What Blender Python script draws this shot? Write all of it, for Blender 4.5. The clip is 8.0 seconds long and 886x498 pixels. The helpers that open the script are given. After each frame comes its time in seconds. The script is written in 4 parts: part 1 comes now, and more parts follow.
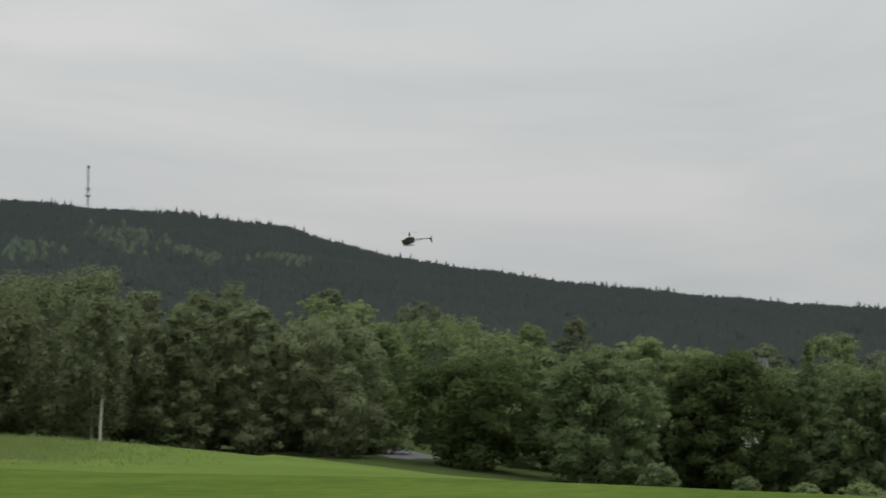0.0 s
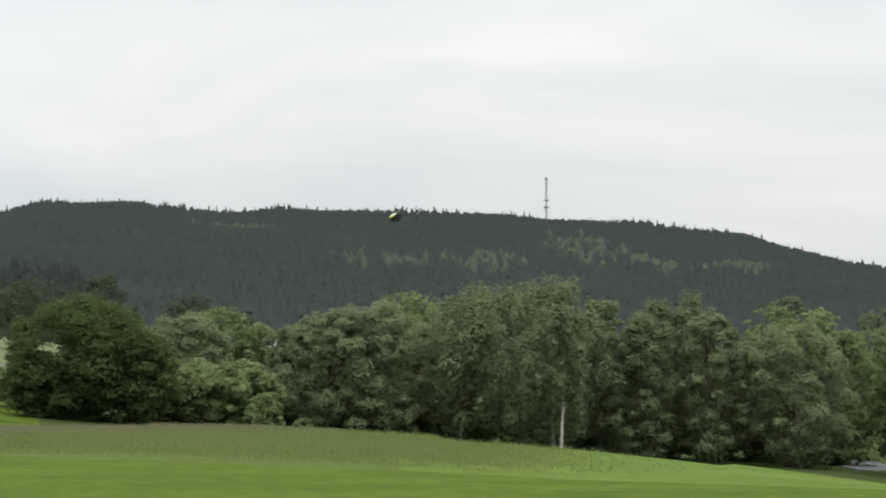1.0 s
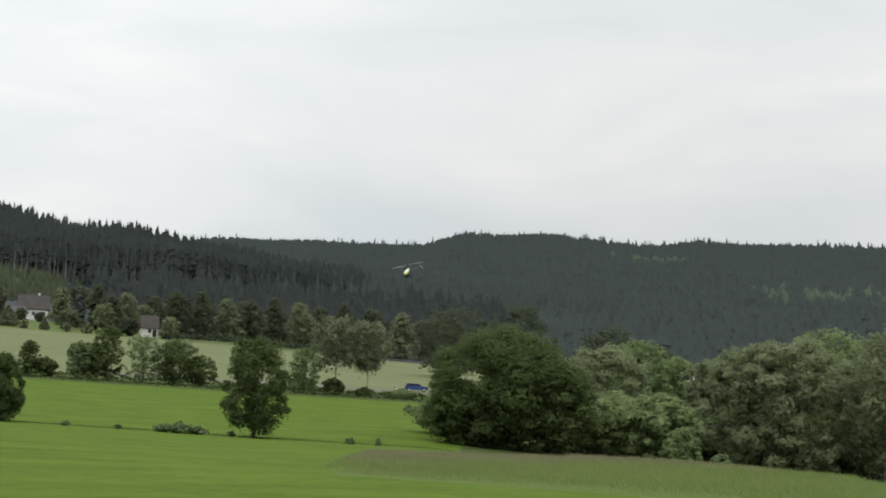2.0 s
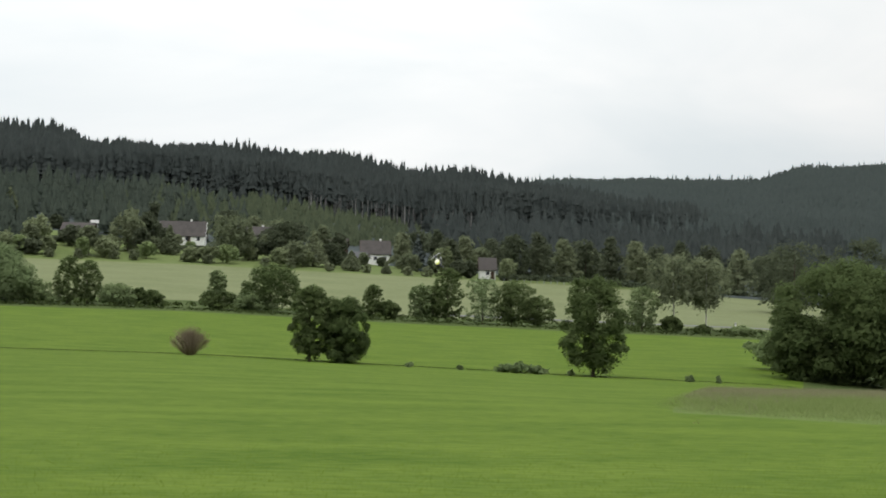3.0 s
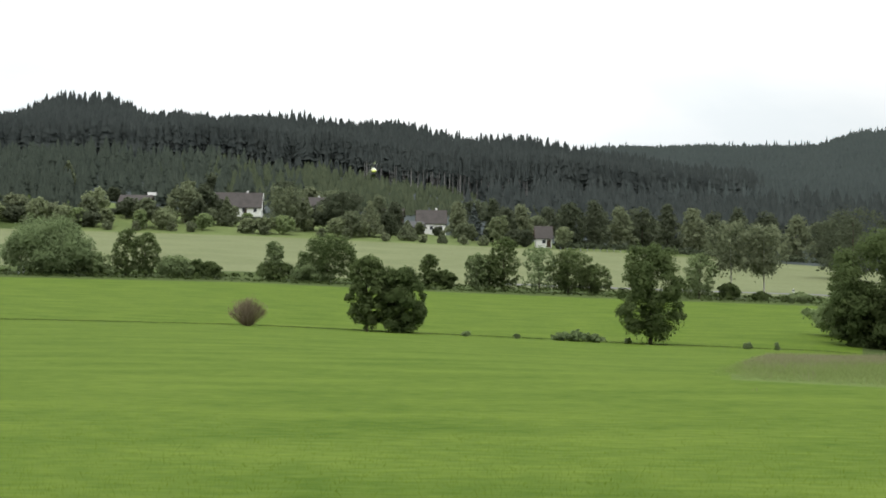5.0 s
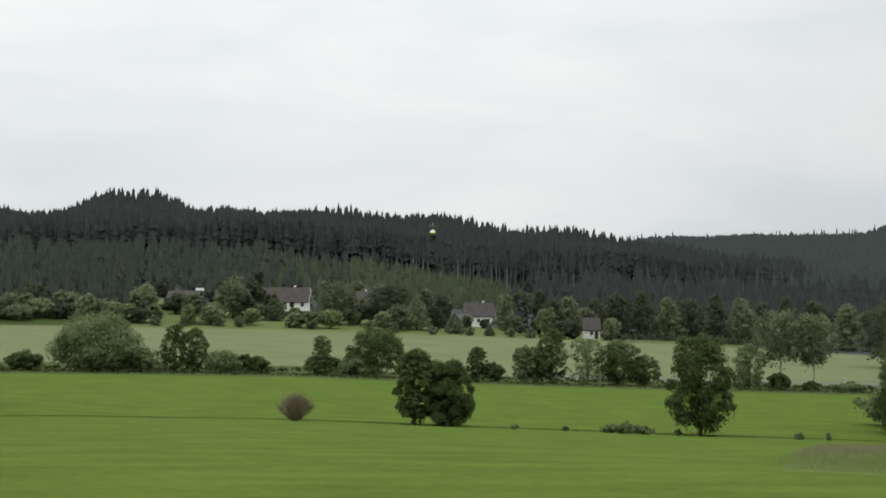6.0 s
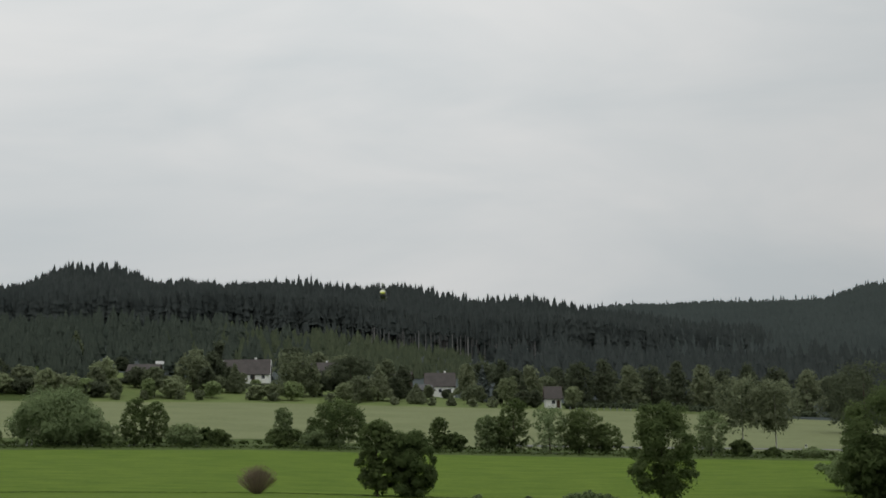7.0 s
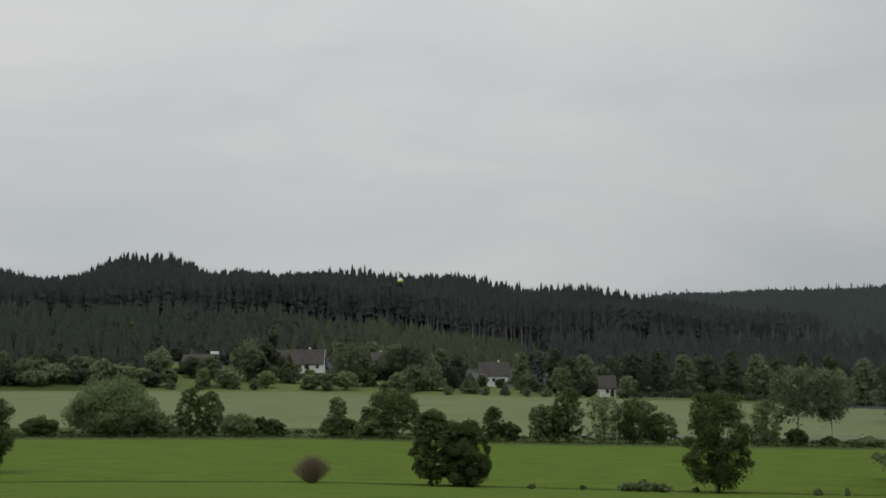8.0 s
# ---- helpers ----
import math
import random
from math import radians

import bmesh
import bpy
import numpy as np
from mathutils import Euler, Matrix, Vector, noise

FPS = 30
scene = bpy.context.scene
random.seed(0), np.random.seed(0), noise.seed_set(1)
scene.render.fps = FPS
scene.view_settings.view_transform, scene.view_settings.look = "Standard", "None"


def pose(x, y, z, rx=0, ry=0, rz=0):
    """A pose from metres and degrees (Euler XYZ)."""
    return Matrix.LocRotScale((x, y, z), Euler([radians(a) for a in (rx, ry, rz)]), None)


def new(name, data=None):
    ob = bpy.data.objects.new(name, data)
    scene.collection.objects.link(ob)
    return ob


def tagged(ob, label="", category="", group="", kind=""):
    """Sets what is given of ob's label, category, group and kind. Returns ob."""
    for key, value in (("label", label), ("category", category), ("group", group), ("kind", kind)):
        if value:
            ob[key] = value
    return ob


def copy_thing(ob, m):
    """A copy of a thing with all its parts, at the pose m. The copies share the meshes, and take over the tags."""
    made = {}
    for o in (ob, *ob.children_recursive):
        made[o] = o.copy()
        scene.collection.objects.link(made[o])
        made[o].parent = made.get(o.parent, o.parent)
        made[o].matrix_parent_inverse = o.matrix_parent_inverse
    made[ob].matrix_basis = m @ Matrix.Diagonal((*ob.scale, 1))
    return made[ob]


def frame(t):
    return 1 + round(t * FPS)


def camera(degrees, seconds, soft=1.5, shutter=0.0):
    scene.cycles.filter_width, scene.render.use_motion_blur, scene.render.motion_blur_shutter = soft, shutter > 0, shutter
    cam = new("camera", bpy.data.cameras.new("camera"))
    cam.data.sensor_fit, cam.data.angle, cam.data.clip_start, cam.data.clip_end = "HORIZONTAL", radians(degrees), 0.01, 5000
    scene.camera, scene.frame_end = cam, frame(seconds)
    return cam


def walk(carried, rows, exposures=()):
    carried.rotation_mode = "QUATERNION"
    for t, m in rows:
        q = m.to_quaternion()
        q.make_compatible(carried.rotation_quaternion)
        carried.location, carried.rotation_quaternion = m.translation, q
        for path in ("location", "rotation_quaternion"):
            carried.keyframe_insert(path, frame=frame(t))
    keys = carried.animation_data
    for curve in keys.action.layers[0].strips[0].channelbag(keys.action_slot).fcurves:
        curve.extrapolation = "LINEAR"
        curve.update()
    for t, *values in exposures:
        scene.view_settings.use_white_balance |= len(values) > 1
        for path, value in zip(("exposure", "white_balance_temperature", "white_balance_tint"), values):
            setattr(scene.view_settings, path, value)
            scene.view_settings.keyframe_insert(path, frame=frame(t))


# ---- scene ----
EYE = 1.7
cam = camera(27.5, 8.0, 1.7, 0.13)
# seconds, bearing to the left of north, upward tilt, lean to the right
ROWS = [
    (0.0, -0.12, 4.00, -0.19),
    (0.2, 2.93, 3.79, -0.28),
    (0.3, 4.15, 3.75, -0.34),
    (0.5, 7.11, 3.71, -0.44),
    (1.0, 14.30, 4.21, -0.32),
    (1.5, 20.74, 4.76, -1.05),
    (1.7, 23.95, 4.99, -1.19),
    (2.0, 27.57, 5.00, -1.98),
    (2.2, 29.50, 5.00, -1.77),
    (3.3, 39.31, 2.38, -1.03),
    (3.5, 38.78, 2.28, -0.76),
    (4.0, 37.37, 1.77, -0.78),
    (4.5, 38.43, 1.33, -0.60),
    (4.7, 39.11, 1.33, -0.66),
    (5.8, 41.38, 4.01, -0.27),
    (6.0, 41.37, 4.72, -0.09),
    (6.5, 40.50, 6.31, 0.25),
    (7.0, 40.10, 6.93, 0.67),
    (7.5, 40.76, 6.79, 0.74),
    (8.0, 41.80, 6.62, 0.69),
]
walk(cam, [(t, pose(0, 0, EYE, 0, 0, b) @ pose(0, 0, 0, 90 + tilt) @ pose(0, 0, 0, 0, 0, -lean)) for t, b, tilt, lean in ROWS],
     exposures=[(0.0, -1.08), (0.5, -0.78), (1.0, -0.56), (1.5, -0.6), (2.2, -0.68), (3.5, -0.36), (4.0, -0.28), (4.7, -0.24), (5.8, -0.64), (6.5, -1.0), (7.0, -1.19), (8.0, -1.37)])

# ---- light: an overcast sky, brighter overhead, and a weak wide sun behind the cloud ----
SUN_EL, SUN_TURN = 58, 35


def build_sky():
    world = bpy.data.worlds.new("overcast_sky")
    scene.world = world
    world.use_nodes = True
    nt = world.node_tree
    nt.nodes.clear()
    out = nt.nodes.new("ShaderNodeOutputWorld")
    bg = nt.nodes.new("ShaderNodeBackground")
    tc = nt.nodes.new("ShaderNodeTexCoord")
    sep = nt.nodes.new("ShaderNodeSeparateXYZ")
    nt.links.new(tc.outputs["Generated"], sep.inputs[0])
    rise = nt.nodes.new("ShaderNodeMapRange")
    rise.inputs["From Min"].default_value, rise.inputs["From Max"].default_value = 0.05, 1.0
    rise.inputs["To Min"].default_value, rise.inputs["To Max"].default_value = 1.0, 2.2
    nt.links.new(sep.outputs["Z"], rise.inputs["Value"])
    stretch = nt.nodes.new("ShaderNodeMapping")
    stretch.inputs["Scale"].default_value = (2.2, 2.2, 9.0)
    nt.links.new(tc.outputs["Generated"], stretch.inputs["Vector"])
    cloud = nt.nodes.new("ShaderNodeTexNoise")
    cloud.inputs["Scale"].default_value, cloud.inputs["Detail"].default_value = 1.6, 7
    cloud.inputs["Roughness"].default_value, cloud.inputs["Distortion"].default_value = 0.5, 0.6
    nt.links.new(stretch.outputs[0], cloud.inputs["Vector"])
    ramp = nt.nodes.new("ShaderNodeValToRGB")
    ramp.color_ramp.elements[0].position, ramp.color_ramp.elements[0].color = 0.3, (0.785, 0.84, 0.862, 1)
    ramp.color_ramp.elements[1].position, ramp.color_ramp.elements[1].color = 0.68, (0.995, 1.0, 0.992, 1)
    nt.links.new(cloud.outputs[0], ramp.inputs[0])
    nt.links.new(ramp.outputs[0], bg.inputs["Color"])
    mul = nt.nodes.new("ShaderNodeMath")
    mul.operation = "MULTIPLY"
    mul.inputs[1].default_value = 1.24
    west = nt.nodes.new("ShaderNodeMapRange")
    west.interpolation_type = "SMOOTHSTEP"
    west.inputs["From Min"].default_value, west.inputs["From Max"].default_value = -0.68, -0.34
    west.inputs["To Min"].default_value, west.inputs["To Max"].default_value = 1.11, 0.95
    nt.links.new(sep.outputs["X"], west.inputs["Value"])
    side = nt.nodes.new("ShaderNodeMath")
    side.operation = "MULTIPLY"
    nt.links.new(rise.outputs[0], side.inputs[0])
    nt.links.new(west.outputs[0], side.inputs[1])
    nt.links.new(side.outputs[0], mul.inputs[0])
    nt.links.new(mul.outputs[0], bg.inputs["Strength"])
    nt.links.new(bg.outputs[0], out.inputs[0])
    lamp = bpy.data.lights.new("veiled_sun", "SUN")
    lamp.energy, lamp.angle, lamp.color = 1.3, radians(30), (1.0, 0.97, 0.92)
    ob = new("veiled_sun", lamp)
    ob.matrix_world = pose(0, 0, 60, 90 - SUN_EL, 0, SUN_TURN)


build_sky()


# ---- materials ----
def material(name, dark, light, rough=0.9, scale=4.0, fine=60.0, bump=0.0, island=0.0, through_light=0.0, metal=0.0, per_object=0.0, stretch=(1, 1, 1), contrast=0.2, swathe=None):
    """Two scales of variation between two colours; island: a shift from piece to piece of one mesh."""
    m = bpy.data.materials.new(name)
    m.use_nodes = True
    nt = m.node_tree
    nt.nodes.clear()
    N, L = nt.nodes.new, nt.links.new
    out, bsdf = N("ShaderNodeOutputMaterial"), N("ShaderNodeBsdfPrincipled")
    geo, info = N("ShaderNodeNewGeometry"), N("ShaderNodeObjectInfo")
    mp = N("ShaderNodeMapping")
    mp.inputs["Scale"].default_value = stretch
    if swathe is not None:
        mp.vector_type = "TEXTURE"
        mp.inputs["Rotation"].default_value = (0, 0, radians(swathe))
        mp.inputs["Scale"].default_value = (1.7, 1, 1)
    L(geo.outputs["Position"], mp.inputs["Vector"])
    big, small = N("ShaderNodeTexNoise"), N("ShaderNodeTexNoise")
    big.inputs["Scale"].default_value, big.inputs["Detail"].default_value = 1 / scale, 5
    small.inputs["Scale"].default_value, small.inputs["Detail"].default_value = 1 / scale * fine ** 0.5, 4
    L(mp.outputs[0], big.inputs["Vector"])
    L(mp.outputs[0], small.inputs["Vector"])
    a = N("ShaderNodeMath")
    a.operation = "MULTIPLY_ADD"
    a.inputs[1].default_value, a.inputs[2].default_value = 0.5, 0.0
    L(small.outputs[0], a.inputs[0])
    b = N("ShaderNodeMath")
    b.operation = "MULTIPLY_ADD"
    b.inputs[1].default_value = 0.5
    L(big.outputs[0], b.inputs[0])
    L(a.outputs[0], b.inputs[2])
    last = b
    for source, amount in ((geo.outputs["Random Per Island"], island), (info.outputs["Random"], per_object)):
        if amount:
            c = N("ShaderNodeMath")
            c.operation = "MULTIPLY_ADD"
            c.inputs[1].default_value = amount
            L(source, c.inputs[0])
            s = N("ShaderNodeMath")
            s.operation = "SUBTRACT"
            s.inputs[1].default_value = amount / 2
            L(last.outputs[0], s.inputs[0])
            L(s.outputs[0], c.inputs[2])
            last = c
    ramp = N("ShaderNodeValToRGB")
    ramp.color_ramp.elements[0].position, ramp.color_ramp.elements[0].color = 0.5 - contrast, (*dark, 1)
    ramp.color_ramp.elements[1].position, ramp.color_ramp.elements[1].color = 0.5 + contrast, (*light, 1)
    L(last.outputs[0], ramp.inputs[0])
    L(ramp.outputs[0], bsdf.inputs["Base Color"])
    bsdf.inputs["Roughness"].default_value, bsdf.inputs["Metallic"].default_value = rough, metal
    bsdf.inputs["Specular IOR Level"].default_value = 0.5 if rough < 0.7 else 0.03
    if bump:
        bm = N("ShaderNodeBump")
        bm.inputs["Strength"].default_value, bm.inputs["Distance"].default_value = 0.6, bump
        L(small.outputs[0], bm.inputs["Height"])
        L(bm.outputs[0], bsdf.inputs["Normal"])
    if through_light:
        tr, mix = N("ShaderNodeBsdfTranslucent"), N("ShaderNodeMixShader")
        L(ramp.outputs[0], tr.inputs["Color"])
        mix.inputs[0].default_value = through_light
        L(bsdf.outputs[0], mix.inputs[1])
        L(tr.outputs[0], mix.inputs[2])
        L(mix.outputs[0], out.inputs[0])
    else:
        L(bsdf.outputs[0], out.inputs[0])
    return m


M = {
    "meadow": material("meadow_grass", (0.058, 0.104, 0.0115), (0.118, 0.168, 0.026), scale=3.0, fine=110, bump=0.05, contrast=0.15, swathe=38),
    "blade": material("grass_blade", (0.100, 0.156, 0.016), (0.160, 0.220, 0.034), island=0.12, through_light=0.45, scale=6, contrast=0.2),
    "tall": material("tall_seeding_grass", (0.088, 0.128, 0.032), (0.120, 0.160, 0.047), scale=7, fine=90, bump=0.1, contrast=0.12),
    "tall_blade": material("tall_grass_blade", (0.165, 0.217, 0.071), (0.241, 0.289, 0.113), island=0.2, through_light=0.45, scale=8),
    "tall_green": material("rank_green_grass", (0.099, 0.155, 0.026), (0.139, 0.197, 0.043), scale=7, fine=90, bump=0.1, contrast=0.13),
    "seed_blade": material("seeding_grass_head", (0.189, 0.185, 0.104), (0.280, 0.263, 0.163), island=0.2, through_light=0.45, scale=8),
    "rough": material("rough_verge", (0.046, 0.068, 0.022), (0.08, 0.106, 0.036), scale=5, fine=60, bump=0.1),
    "crop": material("pale_crop", (0.135, 0.155, 0.075), (0.175, 0.195, 0.1), scale=14, fine=200, bump=0.1, contrast=0.14),
    "lawn": material("garden_lawn", (0.1, 0.135, 0.045), (0.15, 0.185, 0.07), scale=12, fine=80),
    # blue-grey matched to the hazed spruces, so gaps among them don't show
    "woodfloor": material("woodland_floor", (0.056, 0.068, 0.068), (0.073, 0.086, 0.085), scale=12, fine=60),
    # base colour raised a little and blued to include haze
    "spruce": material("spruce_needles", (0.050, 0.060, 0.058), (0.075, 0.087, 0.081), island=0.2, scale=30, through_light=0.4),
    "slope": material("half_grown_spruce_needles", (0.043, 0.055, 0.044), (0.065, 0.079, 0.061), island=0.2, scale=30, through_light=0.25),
    # far needles: aerial haze is put into the base colour, paler and bluer
    "hill": material("hazed_spruce_needles", (0.080, 0.098, 0.093), (0.097, 0.117, 0.109), island=0.1, scale=70, through_light=0.45),
    "hill_leaf": material("far_broadleaf", (0.072, 0.092, 0.068), (0.090, 0.112, 0.078), island=0.2, scale=40),
    "young": material("young_plantation", (0.054, 0.069, 0.043), (0.082, 0.098, 0.056), island=0.18, scale=20, through_light=0.2),
    "leaf": material("broad_leaf", (0.167, 0.222, 0.094), (0.279, 0.343, 0.159), island=0.13, through_light=0.45, scale=2, per_object=0.35, contrast=0.27),
    "leaf_light": material("pale_willow_leaf", (0.150, 0.199, 0.095), (0.226, 0.289, 0.138), island=0.13, through_light=0.45, scale=2, per_object=0.1, contrast=0.27),
    "leaf_dark": material("dark_leaf", (0.134, 0.181, 0.083), (0.228, 0.284, 0.132), island=0.13, through_light=0.45, scale=2, per_object=0.35, contrast=0.27),
    "leaf_birch": material("birch_leaf", (0.172, 0.203, 0.107), (0.255, 0.292, 0.162), island=0.13, through_light=0.45, scale=2, per_object=0.35, contrast=0.27),
    "leaf_deep": material("deep_green_leaf", (0.075, 0.109, 0.041), (0.129, 0.164, 0.065), island=0.13, through_light=0.48, scale=1.5, per_object=0.2, contrast=0.27),
    "leaf_far": material("grey_green_leaf", (0.076, 0.092, 0.055), (0.116, 0.133, 0.084), island=0.13, through_light=0.48, scale=2, per_object=0.35, contrast=0.27),
    "leaf_village": material("olive_garden_leaf", (0.138, 0.162, 0.094), (0.212, 0.239, 0.140), island=0.13, through_light=0.45, scale=2, per_object=0.4, contrast=0.27),
    "leaf_blue": material("blue_spruce_needle", (0.075, 0.092, 0.086), (0.115, 0.134, 0.125), island=0.15, scale=3),
    "twig": material("reddish_twig", (0.169, 0.130, 0.098), (0.273, 0.221, 0.156), island=0.4, scale=1),
    "bark": material("grey_brown_bark", (0.05, 0.04, 0.03), (0.12, 0.10, 0.08), scale=0.6, bump=0.02, stretch=(1, 1, 0.3)),
    "birch_bark": material("white_birch_bark", (0.30, 0.28, 0.25), (0.62, 0.60, 0.55), scale=0.5, bump=0.01, stretch=(1, 1, 3)),
    "trunk": material("pale_spruce_trunk", (0.135, 0.135, 0.132), (0.240, 0.234, 0.225), scale=6, island=0.5),
    "plaster": material("white_plaster", (0.66, 0.66, 0.64), (0.80, 0.80, 0.78), scale=2, fine=40),
    "roof": material("weathered_brown_tile", (0.058, 0.053, 0.051), (0.098, 0.089, 0.084), scale=1.5, fine=40, bump=0.03),
    "roof_grey": material("grey_slate", (0.0828, 0.0828, 0.0874), (0.138, 0.138, 0.138), scale=1.5, fine=40, bump=0.03),
    "wood": material("dark_timber", (0.05, 0.035, 0.025), (0.09, 0.065, 0.05), scale=0.7, stretch=(1, 1, 0.2)),
    "white": material("white_paint", (0.70, 0.70, 0.70), (0.82, 0.82, 0.82), rough=0.5, scale=1),
    "steel": material("galvanised_steel", (0.20, 0.21, 0.22), (0.32, 0.33, 0.34), rough=0.5, metal=0.3, scale=3),
    "asphalt": material("pale_asphalt", (0.13, 0.13, 0.135), (0.20, 0.20, 0.205), scale=2, fine=80, bump=0.01),
    "yellow": material("yellow_canopy_paint", (0.62, 0.66, 0.12), (0.74, 0.78, 0.2), rough=0.3, scale=0.3),
    "canopy_white": material("white_canopy_paint", (0.70, 0.72, 0.52), (0.79, 0.81, 0.62), rough=0.3, scale=0.3),
    "black": material("black_carbon", (0.012, 0.012, 0.013), (0.03, 0.03, 0.032), rough=0.45, scale=0.1),
    "silver": material("brushed_aluminium", (0.45, 0.46, 0.47), (0.62, 0.62, 0.63), rough=0.35, metal=0.6, scale=0.1),
    "blade_grey": material("pale_rotor_blade", (0.42, 0.43, 0.44), (0.55, 0.56, 0.57), rough=0.4, scale=0.2),
    "car_blue": material("blue_car_paint", (0.03, 0.06, 0.20), (0.045, 0.085, 0.27), rough=0.25, metal=0.2, scale=1),
    "rubber": material("black_rubber", (0.015, 0.015, 0.015), (0.03, 0.03, 0.03), rough=0.8, scale=0.2),
    "glass": material("dark_window_glass", (0.02, 0.022, 0.025), (0.035, 0.038, 0.042), rough=0.06, scale=1),
}

# ---- the lie of the land: bearings (degrees to the left), and contours of distance and height along them ----
BEAR = (-20, -9, 0, 10, 20, 28, 34, 40, 46, 53, 60)
NEAR_EDGE = (29, 31, 33, 34, 38.5, 42, 46, 50, 50, 50, 50)
CREST = (50, 52, 58, 71, 84, 88, 90, 90, 90, 90, 90)
LAND = (
    (14, (0,) * 11),
    (NEAR_EDGE, (-0.25, -0.2, -0.15, -0.1, -0.05, 0, 0, 0, 0, 0, 0)),
    (CREST, (-2.05, -1.83, -1.44, -0.8, -0.6, -0.7, -0.6, -0.3, 0.0, 0.05, 0.05)),
    (150, (-10.5, -9.0, -6.4, -4.7, -3.2, -1.75, -1.3, -0.73, -0.13, 0.16, 0.2)),
    (185, (-11.5, -10.0, -6.3, -5.5, -2.7, -0.5, -0.16, 0.49, 1.23, 1.53, 1.6)),
    (300, (-8, -7, -5, -4, -1, 2.75, 3.6, 4.5, 5.7, 6.05, 6.2)),
    (318, (-7.5, -6.5, -4.5, -3.5, -0.5, 3.8, 4.5, 5.4, 7.3, 7.8, 8)),
    (480, (-2, 0, 2, 3, 8, 12.9, 16.1, 17.9, 19.6, 20.4, 20.5)),
    (540, (-4, -1, 4, 8, 12, 16, 19.2, 22.9, 27.6, 33, 34)),
    (800, (2, 10, 22, 33, 36, 42, 46, 52, 62, 63, 63)),
    (1000, (6, 19, 36, 52, 58, 58, 69.5, 84, 91, 86, 86)),
)
# the far ridge: bearing and its rise over the eye, in degrees, trees included
RIDGE = ((-20, 1.7), (-14, 2.09), (-8.4, 2.54), (-4.6, 2.93), (-2.2, 3.24), (1.4, 3.74), (3.4, 4.3), (4.7, 4.68), (8, 5.07), (14, 5.41), (19.4, 5.49),
         (20.7, 5.33), (22.8, 5.45), (24.1, 5.63), (26.8, 5.53), (28.2, 5.14), (33, 5.12), (35, 5.04), (38, 4.4), (60, 4.4))
RIDGE_D = 2200


def land(b, d):
    """Height of the ground at bearings b and distances d (arrays)."""
    b, d = np.asarray(b, float), np.asarray(d, float)
    ds, zs = [np.zeros_like(b)], [np.zeros_like(b)]
    for dist, heights in LAND:
        ds.append(np.interp(b, BEAR, dist, period=360) if isinstance(dist, tuple) else np.full_like(b, dist))
        h = np.interp(b, BEAR, heights, period=360)
        if dist is CREST:
            h = h + 0.1 * np.tanh((b - 14.4) / 0.25) * (np.abs(b - 14.4) < 9)
        if dist == 1000:
            h = h + 11 * np.exp(-((b - 51.2) / 1.75) ** 4) - 3 * np.exp(-((b - 49.3) / 0.5) ** 2) + 4 * np.exp(-((b - 56.5) / 1.5) ** 2)
        zs.append(h)
    crest = EYE + RIDGE_D * np.tan(np.radians(np.interp(b, [r[0] for r in RIDGE], [r[1] for r in RIDGE], period=360))) - 10
    ds += [np.full_like(b, RIDGE_D), np.full_like(b, 3400), np.full_like(b, 4600)]
    zs += [crest, crest - 70, crest - 120]
    z = zs[-1].copy()
    for k in range(len(ds) - 1):
        f = (d - ds[k]) / (ds[k + 1] - ds[k])
        inside = (f >= 0) & (f < 1)
        z = np.where(inside, zs[k] + f * (zs[k + 1] - zs[k]), z)
    swell = np.clip((d - 560) / 300, 0, 1) * 1.2 * (np.sin(b * 1.7 + d * 0.02) + np.sin(b * 0.9 - d * 0.031))
    return z + swell


def spot(b, d, up=0.0):
    """The place at a bearing and distance, on the ground."""
    return Vector((-d * math.sin(radians(b)), d * math.cos(radians(b)), float(land(b, d)) + up))


def mesh_of(name, co, polys, mats, index=None, smooth=False, normals=None):
    me = bpy.data.meshes.new(name)
    co = np.asarray(co, np.float32).reshape(-1, 3)
    polys = np.asarray(polys, np.int32)
    n, k = polys.shape
    me.vertices.add(len(co))
    me.vertices.foreach_set("co", co.ravel())
    me.loops.add(n * k)
    me.loops.foreach_set("vertex_index", polys.ravel())
    me.polygons.add(n)
    me.polygons.foreach_set("loop_start", np.arange(0, n * k, k, dtype=np.int32))
    for m in mats:
        me.materials.append(m)
    if index is not None:
        me.polygons.foreach_set("material_index", np.asarray(index, np.int32))
    me.update(calc_edges=True)
    me.validate()
    if smooth:
        me.polygons.foreach_set("use_smooth", np.ones(len(me.polygons), bool))
    if normals is not None:
        me.normals_split_custom_set_from_vertices(normals)
    return me


